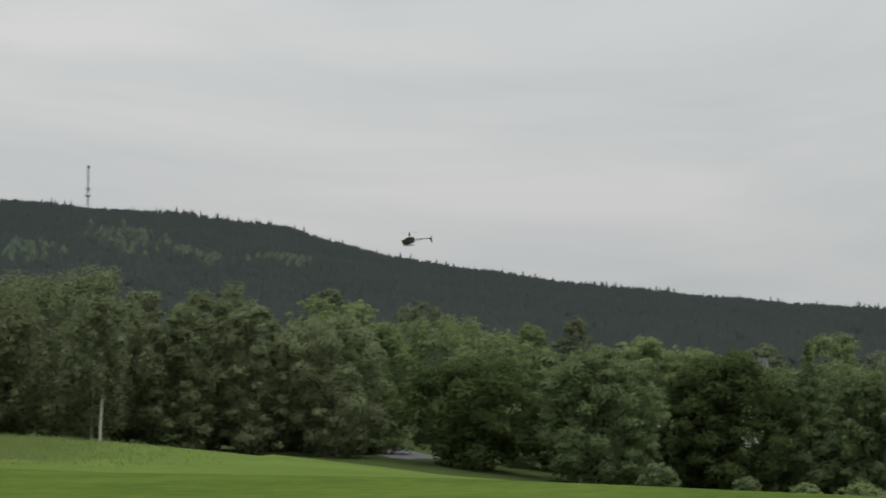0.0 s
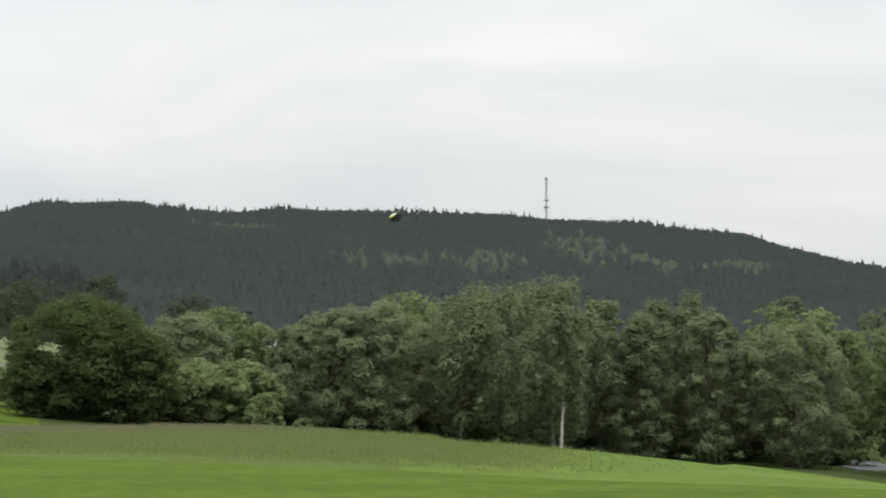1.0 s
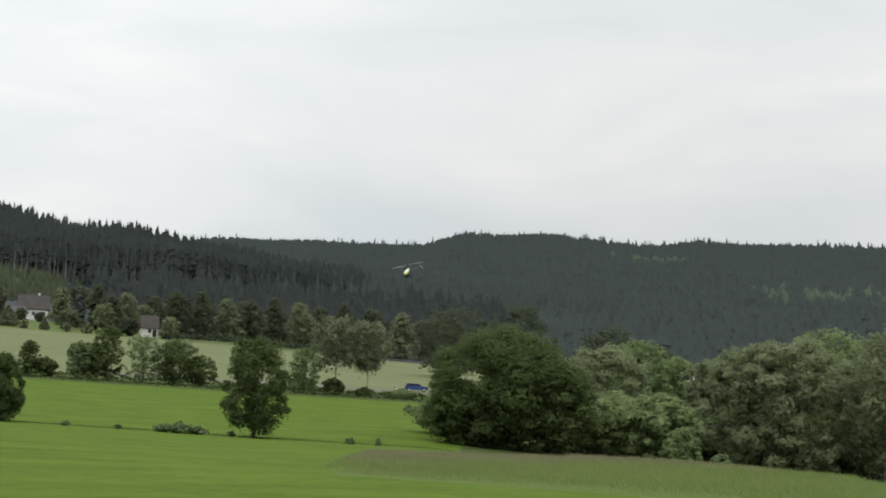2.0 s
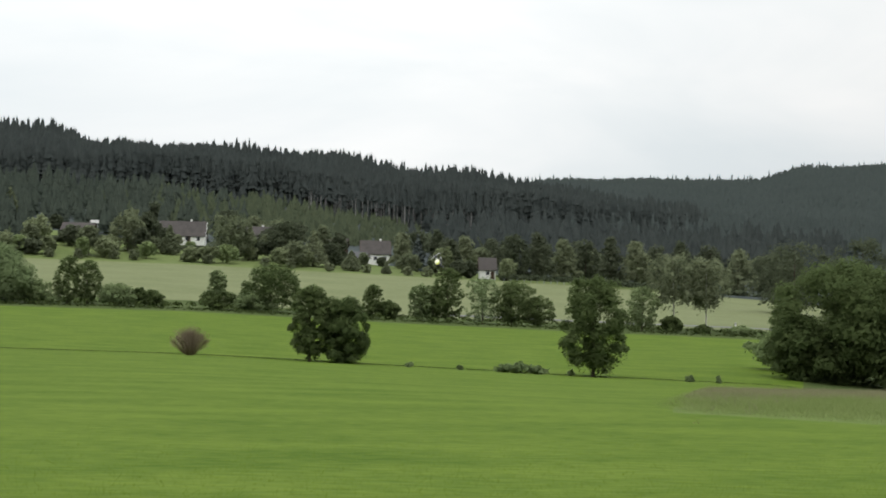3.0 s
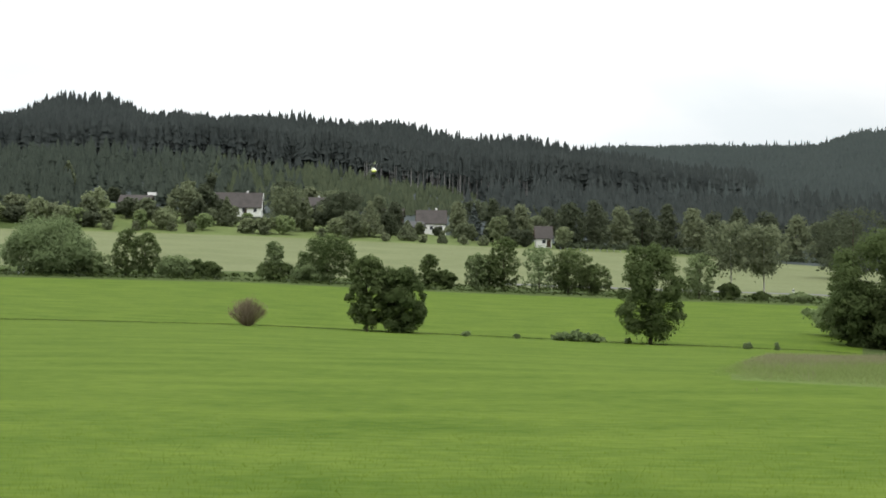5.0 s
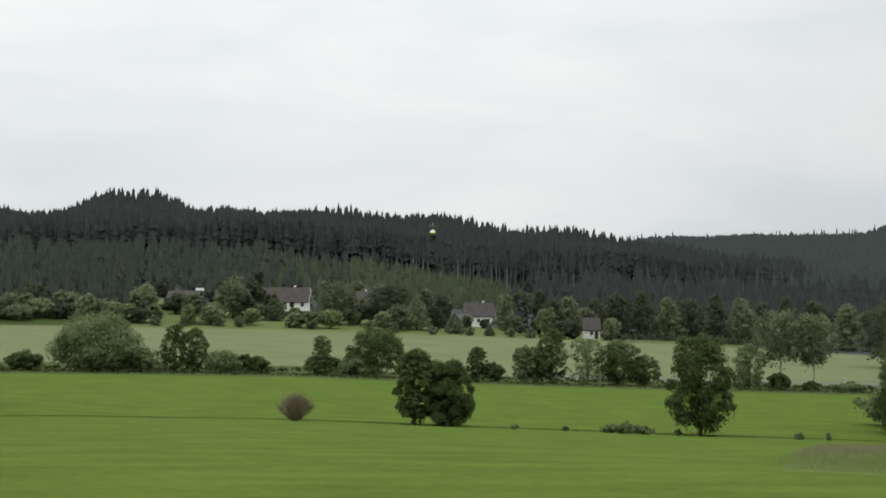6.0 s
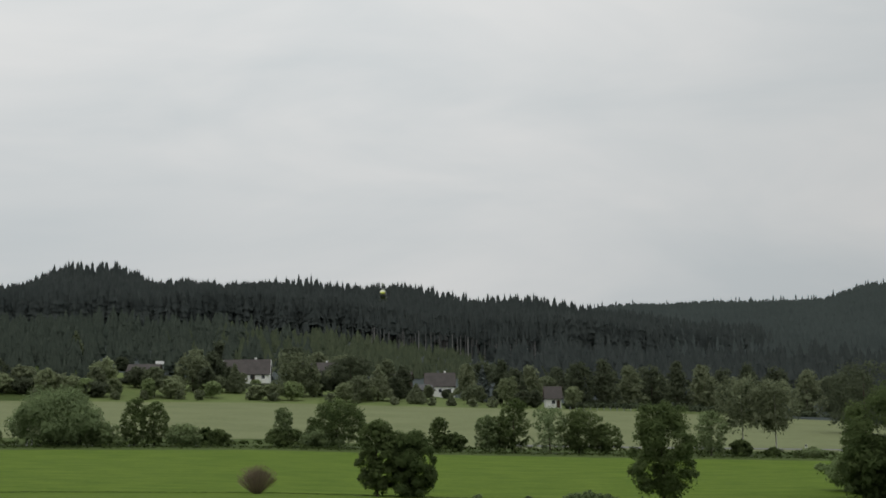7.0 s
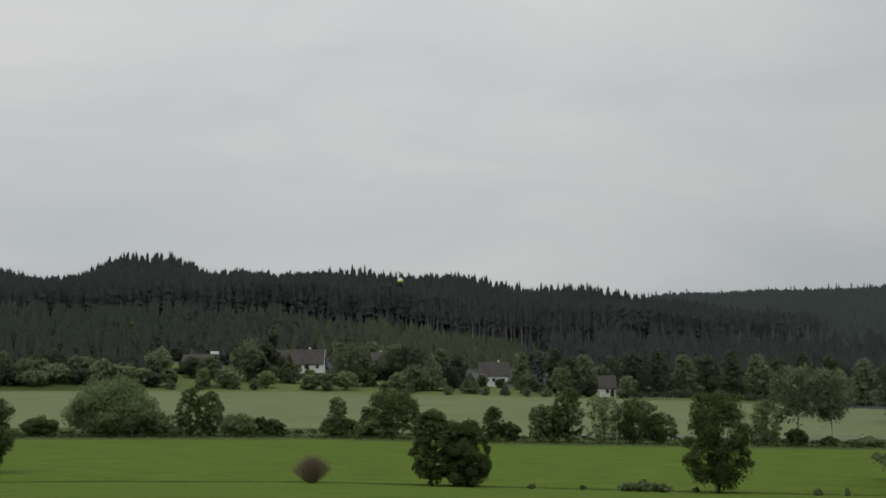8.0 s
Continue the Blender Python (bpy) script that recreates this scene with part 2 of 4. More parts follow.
def build_ground():
    b = np.concatenate([np.arange(-160, -24, 4.0), np.arange(-24, 64, 0.4), np.arange(64, 200, 4.0)])
    edges = [3, 14, "near", "crest", 150, 185, 300, 318, 480, 540, 800, 1000, RIDGE_D, 3400, 4600]
    steps = [3, 6, 6, 5, 3, 6, 2, 8, 3, 10, 6, 14, 3, 2]
    curves = [np.interp(b, BEAR, NEAR_EDGE if e == "near" else CREST, period=360) if isinstance(e, str) else np.full_like(b, e) for e in edges]
    rings, band = [curves[0]], []
    for k, n in enumerate(steps):
        for i in range(1, n + 1):
            rings.append(curves[k] + (curves[k + 1] - curves[k]) * i / n)
            band.append(k)
    D = np.array(rings)
    B = np.broadcast_to(b, D.shape)
    Z = land(B, D)
    co = np.stack([-D * np.sin(np.radians(B)), D * np.cos(np.radians(B)), Z], -1)
    nr, nb = D.shape
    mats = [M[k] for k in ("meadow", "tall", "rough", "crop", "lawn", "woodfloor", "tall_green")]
    polys, index = [], []
    for i in range(nr - 1):
        for j in range(nb):
            j2 = (j + 1) % nb
            polys.append((i * nb + j, i * nb + j2, (i + 1) * nb + j2, (i + 1) * nb + j))
            k, bb = band[i], b[j]
            if k == 2:
                part_way = (D[i, j] - 46) / 40
                m = 0 if bb < -3 or bb > 30.4 - 1.6 * part_way else (1 if bb > 13.5 + 2 * math.sin(i * 2.3) else 6)
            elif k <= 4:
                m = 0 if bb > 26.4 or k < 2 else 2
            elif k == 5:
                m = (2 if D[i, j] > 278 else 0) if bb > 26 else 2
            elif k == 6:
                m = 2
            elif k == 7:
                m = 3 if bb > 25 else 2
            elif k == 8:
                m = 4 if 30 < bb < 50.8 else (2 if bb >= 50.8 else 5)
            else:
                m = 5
            index.append(m)
    centre = len(co.reshape(-1, 3))
    co = np.vstack([co.reshape(-1, 3), [[0, 0, 0]]])
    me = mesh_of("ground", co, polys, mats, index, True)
    bm = bmesh.new()
    bm.from_mesh(me)
    bm.verts.ensure_lookup_table()
    for j in range(nb):
        bm.faces.new((bm.verts[centre], bm.verts[(j + 1) % nb], bm.verts[j]))
    bmesh.ops.recalc_face_normals(bm, faces=bm.faces)
    bm.to_mesh(me)
    bm.free()
    ob = new("ground", me)
    tagged(ob, "bright green mown meadows, pale crop field and wooded hills", "ground", kind="structure")


build_ground()
rng = np.random.default_rng(7)


# ---- vegetation ----
def join_copies(shape, tris, places, scales, turns):
    """Copies of one small shape, as points and triangles of one mesh. scales: (n, 3)."""
    c, s = np.cos(turns)[:, None], np.sin(turns)[:, None]
    p = shape[None] * scales[:, None, :]
    x = p[..., 0] * c - p[..., 1] * s
    y = p[..., 0] * s + p[..., 1] * c
    co = np.stack([x, y, p[..., 2]], -1) + places[:, None, :]
    n, k = len(places), len(shape)
    return co.reshape(-1, 3), (tris[None] + (np.arange(n) * k)[:, None, None]).reshape(-1, 3)


def conifer_shape(tiers, points, seed, bare=0.12, width=0.13):
    """A unit-high spruce: drooping jagged tiers round a stem."""
    r = np.random.default_rng(seed)
    co, tri = [], []
    for t in range(tiers):
        low = bare + (1 - bare) * (t / tiers) ** 0.9 * 0.96
        top = min(1.0, low + (1 - bare) / tiers * 3.0) if t < tiers - 1 else 1.0
        rad = width * (1 - (low - bare) / (1 - bare) * 0.9) * r.uniform(0.85, 1.15)
        base = len(co)
        co.append((0, 0, top))
        n = points * 2
        for i in range(n):
            a = 2 * math.pi * (i + r.uniform(-0.3, 0.3)) / n + t
            q = rad * (r.uniform(0.75, 1.25) if i % 2 == 0 else r.uniform(0.5, 0.75))
            co.append((q * math.cos(a), q * math.sin(a), low - (0.02 if i % 2 == 0 else -0.02) + r.uniform(-0.028, 0.028)))
        for i in range(n):
            tri.append((base, base + 1 + i, base + 1 + (i + 1) % n))
    return np.array(co), np.array(tri)


def scatter(count, b0, b1, d0, d1):
    b = rng.uniform(b0, b1, count)
    d = np.sqrt(rng.uniform(d0 * d0, d1 * d1, count))
    return b, d


def even_scatter(gap, b0, b1, d0, d1):
    """Bearings and distances about one gap (in metres) apart, on a shaken grid."""
    bs, ds = [], []
    for d in np.arange(d0, d1, gap):
        step = math.degrees(gap / d)
        b = np.arange(b0, b1, step)
        bs.append(b + rng.uniform(-0.5, 0.5, len(b)) * step)
        ds.append(d + rng.uniform(-0.5, 0.5, len(b)) * gap)
    return np.concatenate(bs), np.concatenate(ds)


def thin_out(b, d, start, full):
    """Keeps none of the places at one bearing and all of them at the other."""
    keep = rng.uniform(0, 1, len(b)) < np.clip((b - start) / (full - start), 0, 1)
    return b[keep], d[keep]


def at_spots(b, d):
    return np.stack([-d * np.sin(np.radians(b)), d * np.cos(np.radians(b)), land(b, d)], -1)


def woods(name, label, mat, b, d, heights, shapes, spread=1.0, trunks=None):
    """A wood as one mesh of many trees."""
    cos, tris, idx, base, facing = [], [], [], 0, []
    kind = rng.integers(0, len(shapes), len(b))
    where = at_spots(b, d)
    for k, (shape, tri) in enumerate(shapes):
        pick = kind == k
        n = int(pick.sum())
        if not n:
            continue
        h = heights[pick]
        w = h * spread * rng.uniform(0.8, 1.25, n)
        turns = rng.uniform(0, 6.28, n)
        co, t = join_copies(shape, tri, where[pick], np.stack([w, w, h], -1), turns)
        out = shape * np.array([1, 1, 0])
        out = out / (np.linalg.norm(out, axis=1, keepdims=True) + 1e-6) * 0.75 + np.array([0, 0, 0.66])
        facing.append(join_copies(out, tri, np.zeros((n, 3)), np.ones((n, 3)), turns)[0])
        cos.append(co)
        tris.append(t + base)
        idx.append(np.zeros(len(t)))
        base += len(co)
    if trunks is not None:
        stem = np.array([(math.cos(a) * 0.012 * s, math.sin(a) * 0.012 * s, z) for z, s in ((-0.05, 1.3), (0.6, 0.8)) for a in (0, 2.1, 4.2)])
        st = np.array([(i, (i + 1) % 3, 3 + i) for i in range(3)] + [((i + 1) % 3, 3 + (i + 1) % 3, 3 + i) for i in range(3)])
        n = len(b)
        co, t = join_copies(stem, st, where, np.stack([heights] * 3, -1), rng.uniform(0, 6.28, n))
        cos.append(co)
        tris.append(t + base)
        idx.append(np.ones(len(t)))
        facing.append(np.zeros((len(co), 3)))
    facing = np.vstack(facing)
    facing /= np.linalg.norm(facing, axis=1, keepdims=True) + 1e-9
    me = mesh_of(name, np.vstack(cos), np.vstack(tris), [mat] + ([trunks] if trunks else []), np.concatenate(idx), True, facing)
    return tagged(new(name, me), label, "forest", kind="stuff")


def build_forests():
    fine = [conifer_shape(9, 6, s, bare=0.16) for s in range(5)]
    skirt = [conifer_shape(8, 4, 20 + s, bare=0.06, width=0.15) for s in range(3)]
    coarse = [conifer_shape(4, 4, 40 + s, bare=-0.06, width=0.19) for s in range(4)]
    small = [conifer_shape(5, 5, 60 + s, bare=0.03, width=0.24) for s in range(3)]
    # old spruces above the village
    b, d = thin_out(*even_scatter(5.4, 30, 58, 812, 880), 29.5, 35)
    woods("spruce_forest", "tall dark spruce forest with pale bare lower trunks", M["spruce"], b, d, rng.uniform(16, 19, len(b)), fine, 1.5, M["trunk"])
    b, d = thin_out(*even_scatter(5.5, 30, 58, 880, 1004), 29.5, 35)
    woods("spruce_forest", "tall dark spruce forest rising to the ridge", M["spruce"], b, d, rng.uniform(15.5, 18, len(b)), skirt, 1.5)
    b, d = thin_out(*scatter(330, 30, 58, 985, 1012), 31, 36)
    woods("spruce_skyline", "dark spruces standing along the ridge line", M["spruce"], b, d, rng.uniform(14.5, 19.5, len(b)), skirt, 1.2)
    tall_bare = [conifer_shape(10, 5, 80 + s, bare=0.3, width=0.13) for s in range(4)]
    b, d = scatter(330, 33, 49, 790, 812)
    woods("forest_edge", "edge of the spruce forest with long bare pale trunks", M["spruce"], b, d, rng.uniform(18, 22, len(b)), tall_bare, 1.2, M["trunk"])
    poles = [conifer_shape(5, 5, 90 + s, bare=0.62, width=0.075) for s in range(3)]
    b, d = scatter(70, 36, 42.5, 776, 783)
    woods("forest_edge", "thin bare-stemmed spruces along the forest edge", M["spruce"], b, d, rng.uniform(13, 18, len(b)), poles, 1.0, M["trunk"])
    # low spruces added to cover the black gaps among the edge trunks
    b, d = even_scatter(4.6, 33, 50, 783, 838)
    woods("forest_understorey", "young spruces added to pale the dark gaps under the forest edge", M["spruce"], b, d, rng.uniform(5, 9, len(b)) + np.clip((d - 790) / 10, 0, 2), skirt, 1.6)
    b, d = even_scatter(9.0, 26, 39.5, 575, 790)
    b, d = thin_out(b, d, 39.5, 36.5)
    woods("spruce_slope", "dark spruces filling the slope behind the village", M["spruce"], b, d, rng.uniform(9, 14, len(b)), skirt, 1.7)
    b, d = thin_out(*even_scatter(8.5, 22.5, 35.5, 780, 1040), 35.5, 31)
    woods("spruce_slope", "spruces tinted grey-green for haze on the slope where the hills meet", M["hill"], b, d, rng.uniform(9, 14, len(b)), skirt, 1.7)
    b, d = even_scatter(8.0, 44.5, 59, 548, 806)
    b, d = thin_out(b, d, 44, 48)
    woods("spruce_slope", "dull green half-grown spruces on the slope behind the village", M["slope"], b, d, rng.uniform(6.5, 10.5, len(b)), skirt, 1.8)
    b, d = scatter(420, 51, 60, 505, 570)
    woods("spruce_slope", "dark young spruces above the end of the crop field", M["slope"], b, d, rng.uniform(4.5, 8, len(b)), skirt, 1.5)
    # young plantation below them
    b, d = even_scatter(5.6, 36, 49, 600, 792)
    b, d = thin_out(b, d, 49, 45)
    woods("young_plantation", "lighter green young conifer plantation on the slope", M["young"], b, d, rng.uniform(4, 7, len(b)) * np.clip((b - 35) / 7, 0.5, 1), small, 1.35)
    # far hill
    crowns = [conifer_shape(3, 3, 40 + s, bare=-0.1, width=0.21) for s in range(5)]
    b, d = even_scatter(8.4, -17, 37, 1000, 2205)
    b2, d2 = even_scatter(8.6, -17, 27, 470, 1000)
    b, d = np.concatenate([b, b2]), np.concatenate([d, d2])
    keep = ((b < 25) | (d > 1050)) & ~((np.abs(b - 19.8) < 0.35) & (np.abs(d - 1700) < 120))
    b, d = b[keep], d[keep]
    woods("hill_forest", "spruce forest covering the far hill, tinted blue-green for haze", M["hill"], b, d, rng.uniform(9, 11.5, len(b)), crowns, 2.3)
    b = np.concatenate([rng.uniform(-16.5, 36.5, 240)] + [rng.normal(c, 0.3, 4) for c in rng.uniform(-16.5, 36.5, 30)])
    d = rng.uniform(2175, 2205, len(b))
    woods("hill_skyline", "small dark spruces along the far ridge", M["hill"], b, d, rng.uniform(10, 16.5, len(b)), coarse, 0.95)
    for bb, dd, n, wb, wd in ((9.8, 1420, 80, 1.3, 200), (7.5, 1230, 30, 1.1, 90), (12.8, 1150, 40, 1.9, 90), (15.8, 1100, 30, 1.6, 70), (4.9, 1300, 26, 1.0, 70), (20.6, 1650, 30, 1.0, 60)):
        b, d = rng.normal(bb, wb * 0.5, n), rng.normal(dd, wd * 0.5, n)
        woods("broadleaf_patch", "lighter green broadleaf trees among the hill spruces", M["hill_leaf"], b, d, rng.uniform(11.5, 13.5, n), crowns, 2.4)


def leaf_ball(n):
    """A rough unit-high crown of small outward flakes."""
    r = np.random.default_rng(n)
    v = r.normal(size=(n, 3))
    v[:, 2] = np.where(v[:, 2] < -0.2, -v[:, 2], v[:, 2])
    v /= np.linalg.norm(v, axis=1, keepdims=True)
    c = v * np.array([0.28, 0.28, 0.42]) * (1 + 0.2 * np.sin(5 * v[:, :1] + 3 * v[:, 1:2])) + np.array([0, 0, 0.55])
    return leaves(c, v * 1.6 + np.array([0, 0, 0.4]), 0.11, r)


def leaves(centres, normals, size, r):
    """Leaf sprays: small folded kites facing about outward, as points and triangles."""
    n = len(centres)
    nor = normals + r.normal(size=(n, 3)) * 0.7
    nor /= np.linalg.norm(nor, axis=1, keepdims=True)
    nor *= np.where((nor * normals).sum(1) < 0, -1, 1)[:, None]
    side = np.cross(nor, r.normal(size=(n, 3)))
    side /= np.linalg.norm(side, axis=1, keepdims=True) + 1e-9
    along = np.cross(nor, side)
    s = (size * r.uniform(0.55, 1.35, n))[:, None]
    co = np.stack([centres - along * s, centres + along * s * 0.6 + side * s * 0.8, centres + along * s * 0.6 - side * s * 0.8], 1)
    return co.reshape(-1, 3), np.arange(n * 3).reshape(-1, 3)


def tube(points, radii, sides=6):
    co, quads = [], []
    pts = [Vector(p) for p in points]
    for i, p in enumerate(pts):
        way = (pts[min(i + 1, len(pts) - 1)] - pts[max(i - 1, 0)]).normalized()
        u = way.orthogonal().normalized()
        w = way.cross(u)
        for k in range(sides):
            a = 2 * math.pi * k / sides
            co.append(tuple(p + (u * math.cos(a) + w * math.sin(a)) * radii[i]))
    for i in range(len(pts) - 1):
        for k in range(sides):
            quads.append((i * sides + k, i * sides + (k + 1) % sides, (i + 1) * sides + (k + 1) % sides, (i + 1) * sides + k))
    return co, quads


def tree(name, label, b, d, top, width, leaf="leaf", bark="bark", count=3000, size=0.3, style="round", clear=0.12, seed=0, group="", category="tree", bough=1.0):
    """A tree or shrub with trunk, limbs and a crown of leaf sprays. top: height of its tip over the zero level."""
    r = np.random.default_rng(seed + int(abs(b) * 100) + int(d))
    count = int(count * (0.9 if d < 200 else 0.72))
    foot = spot(b, d)
    h = max(top - foot.z, 0.3)
    root = tagged(new(name), label, category, group)
    root.location = foot
    rad = width / 2
    lobes = []
    low = clear * h
    n = {"round": 54, "birch": 56, "spire": 50, "shrub": 30, "conifer": 0}[style]
    for i in range(n):
        a, f = i * 2.399 + r.uniform(-0.4, 0.4), (i + r.uniform(0.1, 0.9)) / n
        if style == "birch":
            env = math.sin(math.pi * (0.14 + f * 0.80)) ** 0.7
            q = rad * env * r.uniform(0.4, 1.05)
            lr = rad * r.uniform(0.12, 0.32)
            lobes.append((q * math.cos(a), q * math.sin(a), low + (h - low) * f * 0.95, lr, lr * r.uniform(0.9, 1.7)))
        elif style == "spire":
            env = max(0.1, (1 - f) ** 0.7) * min(1.0, (f + 0.25) / 0.4)
            q = rad * env * r.uniform(0.35, 0.95)
            lr = rad * r.uniform(0.16, 0.3)
            lobes.append((q * math.cos(a), q * math.sin(a), low + (h - low) * f, lr, lr * r.uniform(0.9, 1.5)))
        else:
            env = math.sqrt(max(0.08, 1 - (1.7 * f - 0.75) ** 2)) if style != "shrub" else math.sqrt(max(0.08, 1 - f ** 3))
            q = rad * env * r.uniform(0.5, 1.08)
            lr = rad * r.uniform(0.13, 0.34) * bough
            lobes.append((q * math.cos(a), q * math.sin(a), low + lr * 0.4 + (h - low - lr) * f, lr, lr * r.uniform(0.55, 0.9)))
    for i in range(10 if style != "conifer" else 0):
        f = i / 10
        lobes.append((r.normal() * rad * 0.15, r.normal() * rad * 0.15, low + (h - low) * f * 0.9, rad * 0.4 * (1 - 0.5 * f), rad * 0.4))
    if style == "conifer":
        for i in range(44):
            f = (i + 0.5) / 44
            a = i * 2.4
            q = rad * (1 - f) * 0.66
            lobes.append((q * math.cos(a), q * math.sin(a), low + (h - low) * f * 0.97, rad * (0.36 * (1 - f) + 0.07), rad * (0.2 * (1 - f) + 0.1)))
    lobes = np.array(lobes)
    area = lobes[:, 3] ** 2
    pick = r.choice(len(lobes), count, p=area / area.sum())
    v = r.normal(size=(count, 3))
    v[:, 2] = np.where(v[:, 2] < 0, v[:, 2] * r.choice([-1, 0.6], count, p=[0.55, 0.45]), v[:, 2])
    v /= np.linalg.norm(v, axis=1, keepdims=True)
    shell = (1.06 - np.abs(r.normal(size=count)) * 0.27)[:, None] * (1 + 0.16 * np.sin(6 * v[:, :1] + pick[:, None]) + 0.1 * np.sin(11 * v[:, 1:2] + 2 * pick[:, None]))
    c = lobes[pick, :3] + v * shell * lobes[pick][:, [3, 3, 4]]
    if style == "birch":
        c[:, 2] -= np.abs(r.normal(size=count)) * rad * 0.12
    c0 = c.copy()
    grow = rad / np.percentile(np.abs(c[:, :2]), 98)
    c[:, :2] *= grow
    reach = np.hypot(c[:, 0], c[:, 1]) / rad
    c[:, :2] *= (np.where(reach > 0.85, 0.85 + (reach - 0.85) * 0.6, reach) / np.maximum(reach, 1e-6))[:, None]
    bottom, peak = np.percentile(c[:, 2], 1), np.percentile(c[:, 2], 99.7)
    c[:, 2] = low + (c[:, 2] - bottom) * (h - low) / (peak - bottom)
    c[:, 2] = np.clip(c[:, 2], 0.05, h * 1.04)
    v[:, 2] += 0.5
    co, tri = leaves(c, v, size * 0.9, r)
    # the dense inner foliage of each bough: broad shaded sprays under the outer ones
    n = count // 7
    deep = r.choice(count, n, replace=False)
    heart = lobes[pick[deep], :3] + (c0[deep] - lobes[pick[deep], :3]) * r.uniform(0.45, 0.78, (n, 1))
    heart[:, :2] *= grow
    heart[:, 2] = np.clip(low + (heart[:, 2] - bottom) * (h - low) / (peak - bottom), 0.05, h)
    co2, tri2 = leaves(heart, v[deep], size * 1.7, r)
    every, way = np.concatenate([c, heart]), np.concatenate([v, v[deep]])
    soft_n = way + r.normal(size=way.shape) * 0.1 + (every - np.array([0, 0, h * 0.4])) / np.array([rad, rad, h * 0.6]) * 0.35
    soft_n /= np.linalg.norm(soft_n, axis=1, keepdims=True)
    crown = new("crown", mesh_of("crown", np.concatenate([co, co2]), np.concatenate([tri, tri2 + len(co)]), [M[leaf]], None, True, np.repeat(soft_n, 3, 0)))
    crown.parent = root
    if style != "shrub" or clear > 0.02:
        lean = r.normal(size=2) * 0.03 * h
        tr = max(0.05, h * (0.009 if "birch" in bark else 0.016))
        pts = [(0, 0, -0.3), (lean[0] * 0.2, lean[1] * 0.2, h * 0.25), (lean[0] * 0.6, lean[1] * 0.6, h * 0.55), (lean[0], lean[1], h * 0.9)]
        co, quads = tube(pts, (tr * 1.25, tr, tr * 0.65, tr * 0.2))
        trunk = new("trunk", mesh_of("trunk", co, quads, [M[bark]], None, True))
        trunk.parent = root
        for i in r.choice(len(lobes), min(5, len(lobes)), replace=False) if d < 200 else ():
            x, y, z = lobes[i, :3]
            f = min(0.75, max(0.15, z / h * 0.6))
            s = (lean[0] * f, lean[1] * f, h * f)
            mid = ((s[0] + x) / 2, (s[1] + y) / 2, (s[2] + z) / 2 + 0.05 * h)
            c2, q2 = tube([s, mid, (x, y, z)], (tr * 0.45, tr * 0.28, tr * 0.1), 5)
            limb = new("limb", mesh_of("limb", c2, q2, [M[bark]], None, True))
            limb.parent = root
    return root


build_forests()

# trees along the ditch across the meadow
tree("meadow_tree", "small round-crowned green tree beside the ditch", 42.25, 150, 5.7, 3.3, "leaf_deep", count=9000, size=0.13, clear=0.1, seed=1, bough=1.25)
tree("meadow_tree", "dense dark green bushy tree at the ditch", 41.2, 150.5, 4.8, 4.3, "leaf_deep", count=21000, size=0.11, clear=0.0, style="shrub", seed=2, bough=1.5)
tree("meadow_tree", "upright green tree with ragged crown at the ditch", 33.3, 150, 6.9, 5.7, "leaf_deep", count=16000, size=0.12, clear=0.09, seed=24, bough=1.3)
tree("meadow_tree", "dark upright tree standing alone in the meadow", 56.0, 170, 7.8, 5.4, "leaf_deep", count=14000, size=0.13, clear=0.06, seed=27, bough=1.3)
# the big tree and the row behind the rise
BIG = ((25.6, 165, 9.1, 14.0), (26.9, 163, 4.2, 5.6), (24.0, 163, 6.0, 8.0))
for i, (b, d, top, w) in enumerate(BIG):
    tree("big_tree", "large dense dark green broadleaf tree at the field edge", b, d, top, w, "leaf_deep", count=(46000, 14000, 14000)[i], size=0.15, clear=0.02, seed=10 + i, group="field edge trees", bough=1.2)
ROW = ((10.8, 11.3, 8.2), (9.3, 9.7, 4.5), (8.1, 8.1, 6.0), (6.9, 10.3, 7.1), (5.8, 8.1, 5.5), (4.6, 6.5, 6.6), (3.3, 7.1, 7.7), (2.1, 6.8, 6.6), (16.5, 9.1, 7.7), (15.1, 7.5, 7.1),
       (13.7, 10.8, 7.4), (12.2, 11.4, 7.9), (17.8, 8.3, 7.1), (19.2, 7.1, 5.2), (22.4, 8.1, 7.1))
for i, (b, top, w) in enumerate(ROW):
    tall = 8.4 < b < 14.5 or 6 < b < 7.5
    tree("birch" if tall else "field_edge_tree", "tall wind-blown birch with drooping grey-green leaves" if tall else "dense green broadleaf tree in the field edge row", b, 168 + (i * 11) % 21, top, w * 1.3,
         "leaf_birch" if b > 2.5 else "leaf", "birch_bark" if tall else "bark", 26000, 0.15, "birch" if tall else "round", 0.1 if tall else 0.03, 30 + i, "field edge trees")
tree("birch", "slim birch with bare white trunk at the field edge", 10.55, 160, 8.5, 5.0, "leaf_birch", "birch_bark", 9000, 0.15, "birch", 0.36, 75, "field edge trees")
FRONT = ((-1.1, 165, 3.3, 12.0, "leaf_deep"), (-5.0, 160, 4.2, 10.4, "leaf_light"), (-5.4, 176, 3.2, 8.0, "leaf_dark"), (-6.3, 185, 5.5, 8.2, "leaf"), (-8.1, 172, 3.1, 7.1, "leaf_deep"), (-9.1, 170, 3.9, 10.9, "leaf_deep"),
         (-13.4, 172, 2.1, 8.0, "leaf_dark"), (22.0, 168, 3.5, 9.5, "leaf"), (20.6, 166, 3.4, 6.6, "leaf"))
